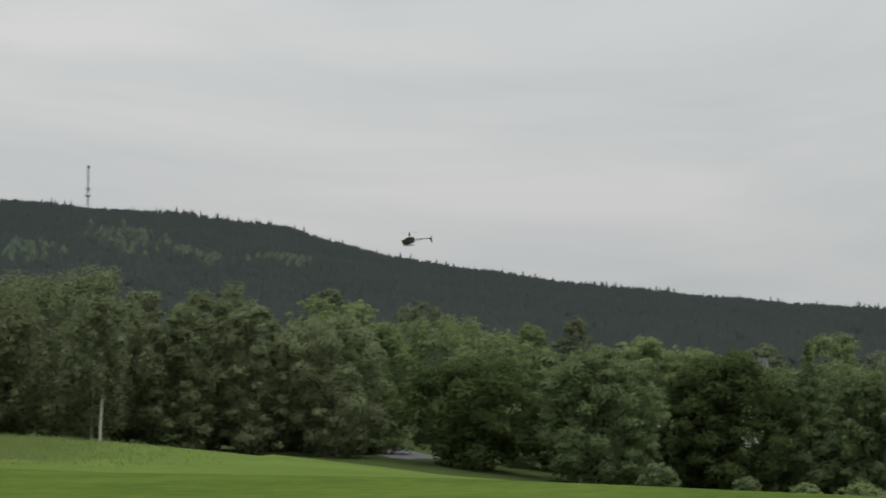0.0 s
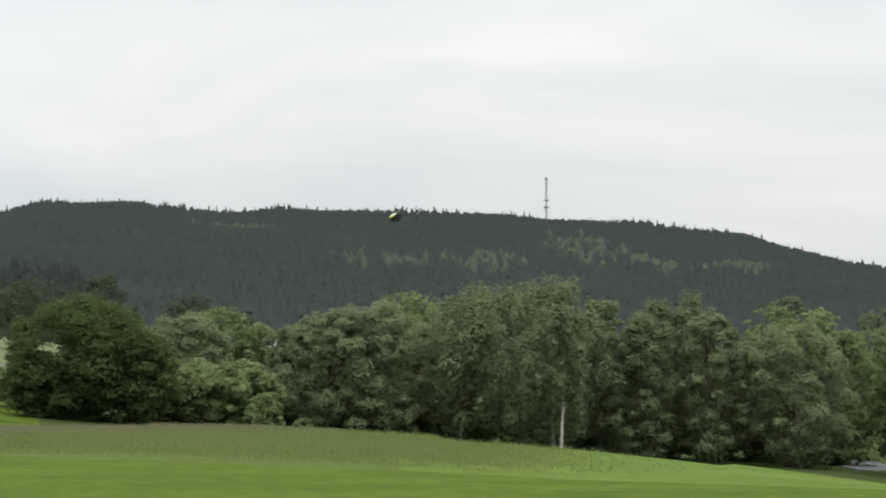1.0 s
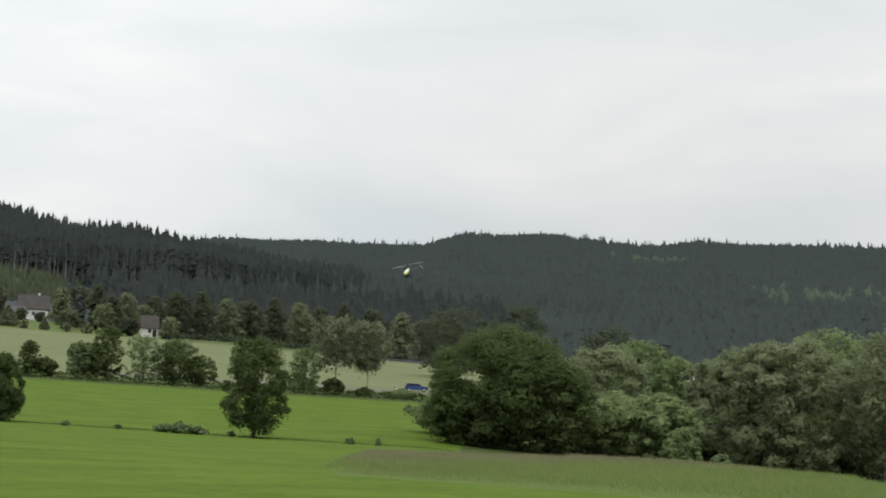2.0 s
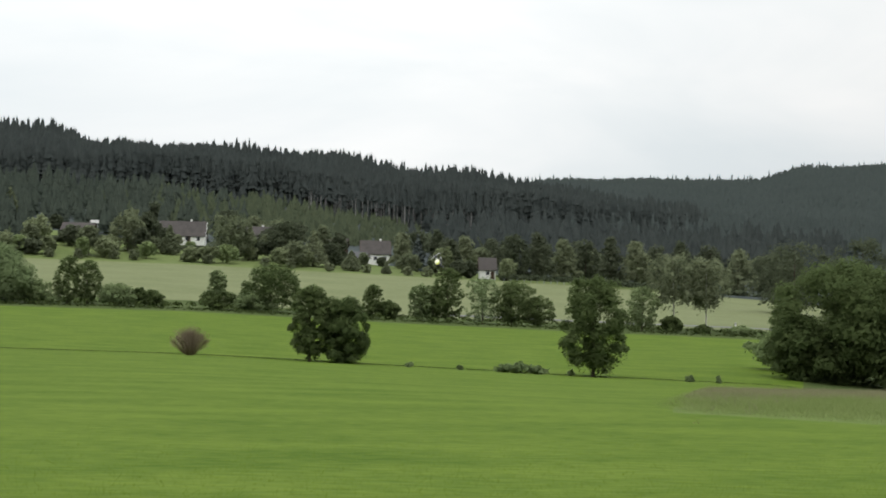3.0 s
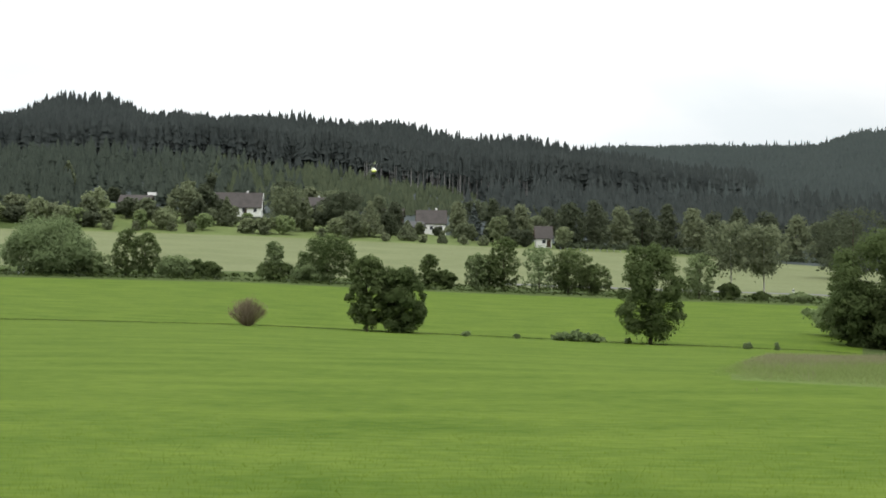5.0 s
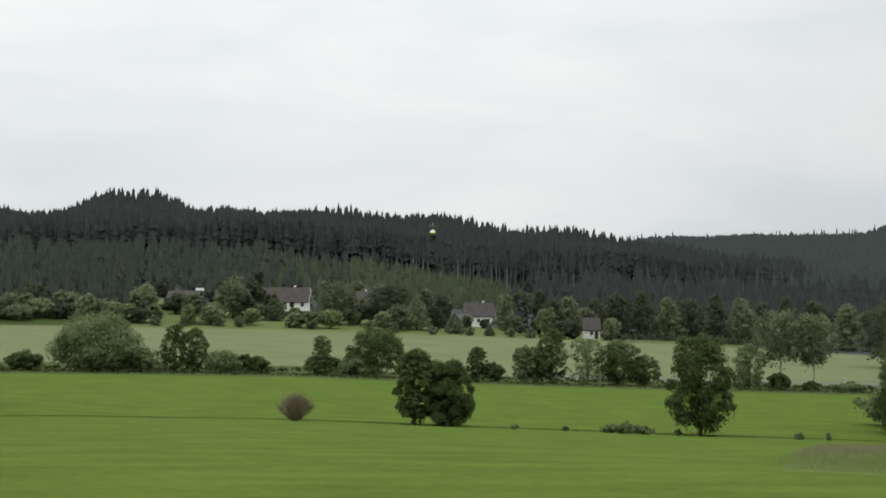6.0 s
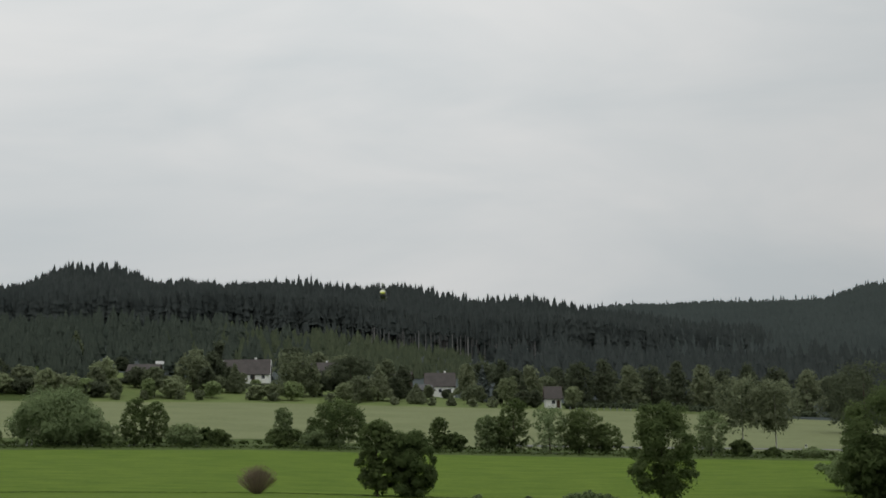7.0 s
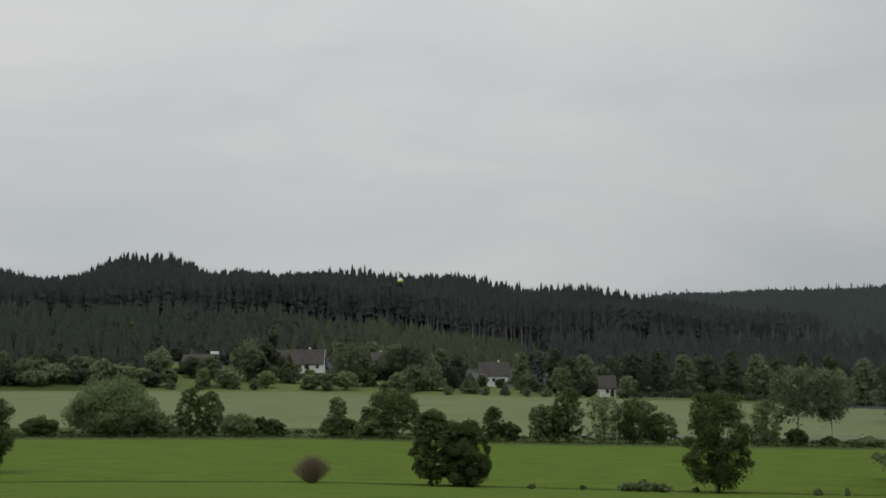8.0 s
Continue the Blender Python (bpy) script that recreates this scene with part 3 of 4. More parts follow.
for i, (b, d, top, w, leaf) in enumerate(FRONT):
    tree("field_edge_tree", "round pale green willow" if leaf == "leaf_light" else "broad dense green tree in the field edge row", b, d, top, w * 1.05, leaf, count=28000, size=0.175, clear=0.02, seed=60 + i, group="field edge trees")
tree("field_edge_conifer", "dark layered conifer among the row trees", -11.5, 172, 4.6, 6.5, "leaf_dark", count=14000, size=0.15, style="conifer", seed=70)
BACK = ((1.0, 210, 7.9, 8.5), (-0.4, 212, 8.6, 10.5), (-1.7, 205, 6.6, 9.8), (-3.3, 210, 4.7, 6.6), (-7.2, 210, 2.7, 7.5), (-10.3, 215, 2.8, 7.9), (-12.4, 220, 3.4, 7.9), (21.4, 220, 10.5, 8.9), (20.2, 225, 8.8, 5.5),
        (18.3, 215, 8.9, 6.9), (15.4, 220, 12.4, 8.9), (24, 230, 9, 9), (12, 225, 9, 9), (7.5, 230, 7, 9), (5, 225, 6, 9))
for i, (b, d, top, w) in enumerate(BACK):
    tree("background_tree", "bright green broadleaf tree behind the row", b, d, top, w * 1.3, "leaf" if i % 3 else "leaf_light", count=9000, size=0.23, clear=0.05, seed=80 + i, group="trees behind the row")
FAR = ((3.9, 300, 14.7, 8.4), (3.4, 305, 16.1, 5.6), (2.6, 300, 13.7, 7.5), (0.7, 300, 13.8, 8.4), (-2.9, 300, 10.1, 6.6), (-4.3, 300, 11.2, 5.6), (-12.4, 300, 8.7, 8.4), (-10.2, 300, 6.9, 7.5), (-7.9, 300, 6.4, 8.4),
       (27.1, 400, 23.7, 13.8), (25.0, 400, 24.8, 11.2), (22.2, 400, 20.8, 11.2), (20.6, 400, 15.9, 7.5), (15.8, 400, 21.2, 10.0), (-5.5, 310, 5.5, 9), (-14, 310, 6, 9))
for i, (b, d, top, w) in enumerate(FAR):
    tree("distant_tree", "grey-green tree standing before the wooded hill", b, d, top, w * 1.3, "leaf_far" if b > 20 else ("leaf_village" if i % 2 else "leaf"), count=6000, size=0.3, clear=0.05, seed=110 + i, group="distant trees")
# undergrowth closing the row at its foot
UNDER = ((27.4, 160), (25.4, 159), (23.4, 160), (21.3, 161), (19.6, 163), (18.3, 162), (17.1, 164), (15.9, 163), (14.6, 164), (13.2, 163), (11.7, 165), (9.9, 165), (8.6, 166), (7.3, 164), (6.1, 165), (5.0, 164),
         (3.9, 165), (2.9, 164), (2.0, 165), (-2.6, 163), (-3.4, 166), (-7.0, 165), (-8.0, 163), (-10.2, 164), (-11.0, 163), (-12.4, 163), (-13.3, 164), (-14.2, 164))
for i, (b, d) in enumerate(UNDER):
    d = d + 17
    foot = float(land(b, d))
    tree("undergrowth_shrub", "dark green bushy undergrowth at the foot of the row", b, d, foot + 4.0 + (i * 37 % 11) * 0.2, 7.4, "leaf_dark" if i % 3 else "leaf", count=3600, size=0.22, style="shrub", clear=0.0, seed=200 + i,
         group="undergrowth", category="shrub")
EDGE = ((19.9, 3.9, 3.2), (-6.9, 3.0, 3.4), (-13.0, 2.8, 5.0), (-9.6, 2.6, 2.6), (-11.4, 2.4, 3.0), (18.7, 2.0, 2.0))
for i, (b, tall, w) in enumerate(EDGE):
    tree("edge_shrub", "small pale green shrub before the trees", b, 148, float(land(b, 148)) + tall, w, "leaf_light" if i % 2 else "leaf", count=3000, size=0.13, style="shrub", clear=0.0, seed=240 + i, group="edge shrubs", category="shrub")

# the hedge between meadow and crop
HEDGE = ((50.8, 9.9, 6.6), (49.8, 13.8, 4.7), (49.2, 13.2, 4.9), (48.3, 9.5, 6.6), (47.6, 8.9, 2.8), (47.2, 8.6, 3.8), (45.2, 12.0, 3.4), (45.2, 9.0, 6.6), (43.5, 13.3, 9.8), (44.2, 8.7, 7.5), (40.3, 10.2, 3.5), (39.8, 7.7, 4.4),
         (38.8, 10.4, 4.0), (37.9, 13.1, 5.6), (38.4, 10.4, 4.9), (36.8, 11.8, 5.8), (35.9, 11.3, 7.5), (35.1, 8.9, 5.6), (31.8, 10.7, 5.6), (30.9, 5.9, 3.8), (29.9, 4.6, 2.8), (28.7, 4.5, 5.6), (52.1, 15.6, 15.0), (54.4, 9.5, 7))
for i, (b, top, w) in enumerate(HEDGE):
    big = w > 12
    tall = top - float(land(b, 300)) > 4.5 and not big
    leaf = "leaf_light" if big or i == 15 else ("leaf_deep" if i % 3 else "leaf_dark")
    tree("hedge_tree" if tall else "hedge_shrub", "wide round grey-green willow bush in the hedge" if big else ("small ragged green tree in the hedge" if tall else "low rounded green hedge shrub"), b, 300 + (i % 3), top, w, leaf,
         count=34000 if big else (3600 if i == 15 else int(5000 * max(1, w / 5) ** 1.4)), size=0.2 if big else 0.17, style="shrub" if not tall else "round", clear=0.06 if tall else 0.0, seed=260 + i, group="hedge", category="tree" if tall else "shrub", bough=1.5 if big else 1.15)
for i, (b, top, w) in enumerate(((30.8, 16.4, 9.2), (29.8, 15.6, 8.2))):
    tree("verge_birch", "spreading birch with bare pale trunk beside the lane", b, 303, top, w, "leaf_village", "birch_bark", 6000, 0.22, "birch", 0.34, 290 + i, "hedge")
b, d = scatter(1100, 27.5, 57, 281, 303)
woods("hedge_bank", "low rank weeds and brambles along the hedge bank", M["rough"], b, d, rng.uniform(0.25, 0.6, len(b)) * (1 + (d > 296)), [leaf_ball(44)], 2.0)

# village trees
VILLAGE = ((53.8, 28.6, 8.0), (53.0, 29.6, 8.0), (52.1, 29.4, 8.8), (51.1, 28.4, 9.0), (55.6, 29.0, 8.0), (56.5, 28.2, 8.0), (50.3, 28.0, 9.0), (48.7, 26.6, 7.0), (48.0, 34.1, 9.6), (47.4, 34.9, 6.4), (46.0, 26.3, 6.4), (44.8, 34.2, 11.2), (43.1, 33.4, 11.2),
           (41.4, 31.0, 6.0), (39.4, 31.7, 7.2), (37.9, 29.2, 6.4), (38.3, 32.0, 5.6), (37.4, 30.8, 7.2), (35.9, 30.4, 8.0), (35.1, 31.5, 8.0), (34.3, 30.2, 8.2), (33.6, 29.7, 8.2), (32.8, 30.4, 7.4), (32.0, 29.5, 8.2), (31.4, 28.8, 7.8),
           (30.6, 29.2, 8.4), (28.8, 27.5, 10.6), (27.9, 26.6, 10.6), (27.1, 27.4, 10.6), (54.8, 30.0, 8.0), (29.7, 28.6, 8.4))
for i, (b, top, w) in enumerate(VILLAGE):
    tree("garden_tree", "grey-green garden tree between the houses", b, 500 + (i * 7) % 25, top, w * 1.05, ("leaf_far", "leaf_far", "leaf_village")[i % 3], count=4600, size=0.36, clear=0.08 if b > 38 else 0.02, style=("spire" if i % 3 else "birch") if b < 41.5 else ("birch" if i % 4 else "round"),
         seed=320 + i, group="village trees")
for i in range(30):
    b, d = 37.6 + i * 0.68 + 0.25 * math.sin(i * 3.7), 488 + (i * 17) % 22
    if min(abs(b - 45.9), abs(b - 40.2), abs(b - 36.7)) > 0.85:
        tree("garden_tree", "bushy grey-green garden tree above the crop field", b, d, float(land(b, d)) + 4.6 + (i * 11 % 7) * 0.65, 5.0 + (i % 5) * 0.7, ("leaf_far", "leaf_birch", "leaf_village")[i % 3], count=2800, size=0.34, clear=0.26 if i % 2 else 0.1, style="birch" if i % 3 == 1 else "round", seed=500 + i, group="village trees")
for i in range(46):
    b, d = 27.0 + i * 0.62 + 0.3 * math.sin(i * 5.1), 548 + (i * 29) % 46
    if b < 50.2 and min(abs(b - 46.2), abs(b - 40.3), abs(b - 49.3)) > 0.9:
        tree("orchard_tree", "dull green tree behind the village gardens", b, d, float(land(b, d)) + 6.5 + (i * 13 % 9) * 0.45, 7.5 + i % 4, ("leaf_village", "leaf_far")[i % 2], count=2400, size=0.42, clear=0.02, style="spire" if i % 3 == 0 else "round", seed=440 + i, group="orchard trees")
for i, (b, d, top, w, leaf) in enumerate(((46.7, 505, 31.0, 5.6, "leaf_village"), (44.2, 510, 32.6, 4.4, "leaf_village"), (42.2, 500, 30.2, 9.0, "leaf_village"), (41.0, 492, 24.6, 5.6, "leaf_village"), (38.9, 512, 30.6, 4.8, "leaf_blue"), (39.9, 488, 21.6, 2.6, "leaf_village"), (51.6, 570, 45, 7, "leaf_village"))):
    tree("garden_conifer", "slender blue-grey spruce in a garden" if leaf == "leaf_blue" else "dark green garden conifer", b, d, top, w, leaf, count=3500, size=0.32, style="conifer", clear=0.04, seed=360 + i, group="village conifers")
for i, (b, d, tall, w, leaf) in enumerate(((46.95, 528, 5.2, 5.0, "leaf_far"), (46.5, 530, 3.4, 3.6, "leaf_village"), (46.05, 529, 1.8, 3.0, "leaf"), (40.62, 528, 3.6, 3.0, "leaf_village"), (40.05, 530, 2.6, 2.6, "leaf_far"), (50.2, 548, 4.2, 5.0, "leaf_far"), (48.6, 548, 3.6, 4.5, "leaf_village"), (49.1, 518, 3.3, 4.5, "leaf_far"), (49.5, 517, 3.2, 4.5, "leaf_village"), (49.9, 518, 3.4, 4.5, "leaf_far"), (44.4, 545, 6.0, 6.0, "leaf_far"), (43.6, 545, 5.4, 6.0, "leaf_village"), (36.15, 490, 4.4, 3.6, "leaf_far"), (37.25, 490, 4.8, 3.6, "leaf_far"))):
    tree("house_tree", "leafy garden tree close by a house", b, d, float(land(b, d)) + tall, w, leaf, count=2400, size=0.3, clear=0.02, seed=540 + i, group="village trees")
for i, (b, tall, w) in enumerate(((49.39, 5.2, 3.8), (48.69, 5.4, 6.0), (50.42, 5.2, 4.2), (47.41, 5.0, 5.0), (46.04, 4.0, 5.0), (45.5, 4.6, 6.0), (44.9, 5.4, 6.0), (43.2, 5.6, 6.5), (36.05, 6.0, 4.5), (51.3, 5.0, 5.5), (52.4, 5.4, 6.0), (38.05, 8.4, 5.5))):
    tree("garden_tree", "fresh light green garden tree above the crop field", b, 487 + i % 4, float(land(b, 487)) + tall, w, "leaf_birch" if i % 3 else "leaf", count=2600, size=0.3, clear=0.16 if i != 4 else 0.02, seed=580 + i, group="village trees")
for i in range(9):
    b = 51.0 + i * 0.72
    tree("garden_tree", "bushy grey-green tree at the end of the crop field", b, 488 + i % 5, float(land(b, 488)) + 4.2 + (i * 7 % 5) * 0.6, 7.0 + i % 3, ("leaf_far", "leaf_birch", "leaf_village")[i % 3], count=3000, size=0.34, clear=0.04, seed=620 + i, group="village trees")
BUSHES = ((50.4, 484, 2.4), (49.5, 484, 2.0), (48.4, 486, 2.4), (47.8, 485, 2.6), (46.2, 487, 2.2), (45.5, 485, 2.6), (43.7, 486, 2.0), (42.9, 485, 2.2), (41.7, 484, 2.2), (40.5, 486, 1.8), (39.2, 484, 2.0), (38.6, 485, 2.4), (52.8, 486, 2.4), (51.5, 485, 2.6))
for i, (b, d, w) in enumerate(BUSHES):
    tree("garden_bush", "small clipped dark garden bush by the field fence", b, d, float(land(b, d)) + 2.2 + 0.2 * (i % 4), w + 0.6, "leaf_village", count=500, size=0.3, style="shrub", clear=0.0, seed=380 + i, group="garden bushes", category="bush")
b, d = scatter(420, 27, 37, 483, 489)
b, d = b[np.abs(b - 36.7) > 0.5], d[np.abs(b - 36.7) > 0.5]
woods("field_hedge", "low dark hedge along the top of the crop field", M["young"], b, d, rng.uniform(1.0, 2.2, len(b)), [leaf_ball(36)], 1.5)


# ---- built things ----
def part(name, bm, mat, parent, label="", smooth=False):
    me = bpy.data.meshes.new(name)
    bmesh.ops.recalc_face_normals(bm, faces=bm.faces)
    if smooth:
        for f in bm.faces:
            f.smooth = True
    bm.to_mesh(me)
    bm.free()
    me.materials.append(M[mat])
    ob = new(name, me)
    ob.parent = parent
    if label:
        ob["label"] = label
    return ob


def box(size, at=(0, 0, 0), bevel=0.0, turn=None):
    bm = bmesh.new()
    m = Matrix.Translation(at) @ (turn or Matrix()) @ Matrix.Diagonal((*size, 1))
    bmesh.ops.create_cube(bm, size=1, matrix=m)
    if bevel:
        bmesh.ops.bevel(bm, geom=bm.edges[:], offset=bevel, segments=2, affect="EDGES", profile=0.5)
    return bm


def rod(a, b, r, sides=8, r2=None):
    bm = bmesh.new()
    a, b = Vector(a), Vector(b)
    turn = (b - a).to_track_quat("Z", "Y").to_matrix().to_4x4()
    bmesh.ops.create_cone(bm, cap_ends=True, segments=sides, radius1=r, radius2=r if r2 is None else r2, depth=(b - a).length, matrix=Matrix.Translation((a + b) / 2) @ turn)
    return bm


def prism(profile, y0, y1):
    """A profile of (x, z) points drawn out along y."""
    bm = bmesh.new()
    front = [bm.verts.new((x, y0, z)) for x, z in profile]
    back = [bm.verts.new((x, y1, z)) for x, z in profile]
    n = len(profile)
    bm.faces.new(front)
    bm.faces.new(back[::-1])
    for i in range(n):
        bm.faces.new((front[i], front[(i + 1) % n], back[(i + 1) % n], back[i]))
    return bm


def house(label, b, d, width, depth, eave, top, turn=0.0, roof="roof", base=None, windows=3, chimney=True, wall="plaster", barge="wood"):
    """A gabled house, its ridge along the local x. eave and top: heights over its foot."""
    root = tagged(new("house"), label, "house", "village houses")
    root.matrix_world = Matrix.Translation(spot(b, d)) @ pose(0, 0, 0, 0, 0, b + turn)
    w, q = width / 2, depth / 2
    gable = [(-q, -0.5), (q, -0.5), (q, eave), (0, top - 0.25), (-q, eave)]
    bm = prism(gable, -w, w)
    bmesh.ops.rotate(bm, verts=bm.verts, matrix=Matrix.Rotation(radians(90), 3, "Z"))
    part("wall", bm, wall, root)
    slope = math.atan2(top - eave, q)
    run = math.hypot(top - eave, q) + 0.6
    for side in (-1, 1):
        centre = (0, side * (q + 0.35) / 2, (top + eave - (top - eave) / q * 0.35) / 2 + 0.1)
        part("roof", box((width + 0.8, run, 0.22), centre, 0.03, Matrix.Rotation(-side * slope, 4, "X")), roof, root)
    for end in (-1, 1):
        for side in (-1, 1):
            part("barge_board", box((0.08, run, 0.3), (end * (w + 0.43), side * (q + 0.35) / 2, (top + eave - (top - eave) / q * 0.35) / 2 - 0.02), 0.0, Matrix.Rotation(-side * slope, 4, "X")), barge, root)
    if chimney:
        part("chimney", box((0.55, 0.55, 1.3), (width * 0.18, 0.5, top + 0.1), 0.03), "plaster", root)
    for i in range(windows):
        x = -w + width * (i + 0.5) / windows
        win = part("window", box((1.2, 0.12, 1.3), (x, -q - 0.03, min(1.6, eave * 0.6)), 0.02), "white", root)
        part("pane", box((0.95, 0.06, 1.05), (x, -q - 0.08, min(1.6, eave * 0.6))), "glass", win)
    part("door", box((1.0, 0.12, 2.05), (w * 0.62 / max(1, windows - 2), -q - 0.04, 1.0), 0.02), "wood", root)
    part("gable_window", box((0.1, 1.0, 1.1), (w + 0.04, 0, eave + 0.5), 0.02), "glass", root)
    return root


house("white plastered farmhouse with long brown tiled roof", 46.3, 540, 13.2, 9, 2.3, 6.6, -5, "roof", windows=4, barge="white")
house("white two-storey house with weathered brown roof", 40.25, 540, 8.4, 8, 3.0, 6.9, 1, "roof", windows=3)
house("low white annexe with grey roof beside the house", 40.75, 532, 4.2, 5, 1.8, 3.4, 20, "roof_grey", windows=1, chimney=False)
house("small white gabled cottage with brown roof by the field", 36.7, 494, 4.2, 5.0, 2.6, 5.7, 5, "roof", windows=1, chimney=False)
house("brown-roofed bungalow half hidden by garden trees", 49.5, 528, 8.5, 9, 2.0, 4.2, -8, "roof", windows=3, chimney=False)
house("brown-roofed house behind garden trees", 44.0, 560, 11, 9, 3.0, 6.0, 8, "roof", windows=3)
house("dark timber barn between the trees", 41.6, 565, 9, 7, 2.6, 4.6, -6, "roof", windows=1, wall="wood", chimney=False)
house("small pale house between the valley trees", 19.8, 400, 3.0, 3.0, 8.3, 9.6, 75, "roof_grey", windows=1, chimney=False)
house("pale-roofed house standing behind the willow", -5.75, 235, 7, 7, 10.0, 12.2, 40, "roof_grey", windows=2, chimney=False)
house("pale-roofed shed behind the row trees", -9.8, 235, 3.0, 3, 11.6, 12.6, 10, "roof_grey", windows=1, chimney=False)


def build_sheds():
    sign = tagged(new("roof_panel"), "white panel on posts above the bungalow", "panel")
    sign.matrix_world = Matrix.Translation(spot(49.03, 536)) @ pose(0, 0, 0, 0, 0, 49)
    high = EYE + 536 * math.tan(radians(3.4)) - sign.matrix_world.translation.z
    part("panel", box((2.5, 0.12, 0.9), (0, 0, high), 0.02), "white", sign)
    for x in (-0.9, 0.9):
        part("post", rod((x, 0, -0.3), (x, 0, high - 0.4), 0.07), "steel", sign)
    for b, d in ((28.9, 321), (52.9, 302), (53.05, 302)):
        post = tagged(new("marker_post"), "white plastic roadside marker post", "post", "marker posts")
        post.location = spot(b, d)
        part("post", box((0.34, 0.16, 1.25), (0, 0, 0.5), 0.04), "white", post)
        part("band", box((0.345, 0.165, 0.2), (0, 0, 0.92)), "black", post, "black band")
    # posts of the pale fence below the houses
    first = tagged(new("fence_post"), "short grey fence post by the crop field", "post", "field fence posts")
    part("post", box((0.14, 0.14, 0.9), (0, 0, 0.3), 0.02), "steel", first)
    first.location = spot(33.0, 482)
    for i in range(1, 16):
        copy_thing(first, Matrix.Translation(spot(33.0 + i * 0.21, 482 + (i * 7 % 3) * 0.4)))


build_sheds()


def build_mast():
    mast = tagged(new("radio_mast"), "tall slender grey lattice radio mast with two platforms", "radio mast")
    mast.location = spot(11.03, 2215)
    foot = mast.location.z
    h = EYE + 2215 * math.tan(radians(6.47)) - foot
    w = 1.05
    for x, y in ((-w, -w), (w, -w), (w, w), (-w, w)):
        part("leg", rod((x, y, -1), (x * 0.75, y * 0.75, h * 0.95), 0.3, 6), "steel", mast)
    for i in range(14):
        z0, z1 = h * 0.95 * i / 14, h * 0.95 * (i + 1) / 14
        s = -1 if i % 2 else 1
        part("brace", rod((-w * s * 0.9, -w * 0.9, z0), (w * s * 0.9, -w * 0.9, z1), 0.16, 5), "steel", mast)
        part("brace", rod((-w * 0.9, w * s * 0.9, z0), (-w * 0.9, -w * s * 0.9, z1), 0.16, 5), "steel", mast)
    for z in (0.53, 0.39):
        zz = h * z
        part("platform", rod((0, 0, zz), (0, 0, zz + 0.5), 3.4 if z < 0.5 else 2.8, 12), "steel", mast)
        part("railing", rod((0, 0, zz + 0.9), (0, 0, zz + 1.2), 3.5 if z < 0.5 else 2.9, 12), "steel", mast)
        for a in (0.4, 2.2, 4.1):
            part("dish_antenna", rod((2.2 * math.cos(a), 2.2 * math.sin(a), zz + 1.6), (3.0 * math.cos(a), 3.0 * math.sin(a), zz + 1.6), 0.9, 10), "white", mast)
    part("antenna_drum", rod((0, 0, h * 0.95), (0, 0, h), 1.5, 10), "black", mast)
    part("antenna_spike", rod((0, 0, h), (0, 0, h + 1.6), 0.25, 6), "steel", mast)


build_mast()


# a lane behind the hedge, and a track in the hollow beyond the rise
def ribbon(name, label, line, width, mat):
    co, quads = [], []
    pts = [spot(b, d, 0.06) for b, d in line]
    for i, p in enumerate(pts):
        way = (pts[min(i + 1, len(pts) - 1)] - pts[max(i - 1, 0)])
        n = Vector((-way.y, way.x, 0)).normalized() * width / 2
        for q in (p - n, p + n):
            co.append((q.x, q.y, float(land(math.degrees(math.atan2(-q.x, q.y)), math.hypot(q.x, q.y))) + 0.05))
    quads = [(2 * i, 2 * i + 1, 2 * i + 3, 2 * i + 2) for i in range(len(pts) - 1)]
    me = mesh_of(name, co, quads, [M[mat]], None, True)
    return tagged(new(name, me), label, "road", kind="structure")


LANE = [(38 - i, 326) for i in range(32)]
ribbon("lane", "grey asphalt country lane behind the hedge", LANE, 3.6, "asphalt")
ribbon("track", "pale gravel track glimpsed between the row trees", [(3.0 - i * 0.25, 205 - i * 3.2) for i in range(3, 11)], 6.0, "asphalt")
b, d = scatter(4200, 27, 57, 150.4, 151.1)
woods("ditch_weeds", "dark rank weeds along the ditch", M["rough"], b, d, rng.uniform(0.05, 0.13, len(b)), [leaf_ball(12)], 2.2)


def weed_clump(b, d, tall, w, n, seed):
    tree("weed_clump", "low dark green nettles by the ditch", b, d, float(land(b, d)) + tall, w, "leaf_dark", count=n, size=0.14, style="shrub", clear=0.0, seed=seed, group="weeds", category="weeds")


for i, (b, tall, w, n) in enumerate(((35.6, 1.0, 3.2, 700), (36.1, 0.7, 1.8, 300), (35.1, 0.7, 1.8, 300), (39.1, 0.4, 0.7, 120), (37.5, 0.4, 0.5, 100), (30.3, 0.5, 0.8, 160), (29.4, 0.6, 0.4, 90), (34.0, 0.5, 0.6, 100))):
    weed_clump(b, 149.5, tall, w, n, 420 + i)


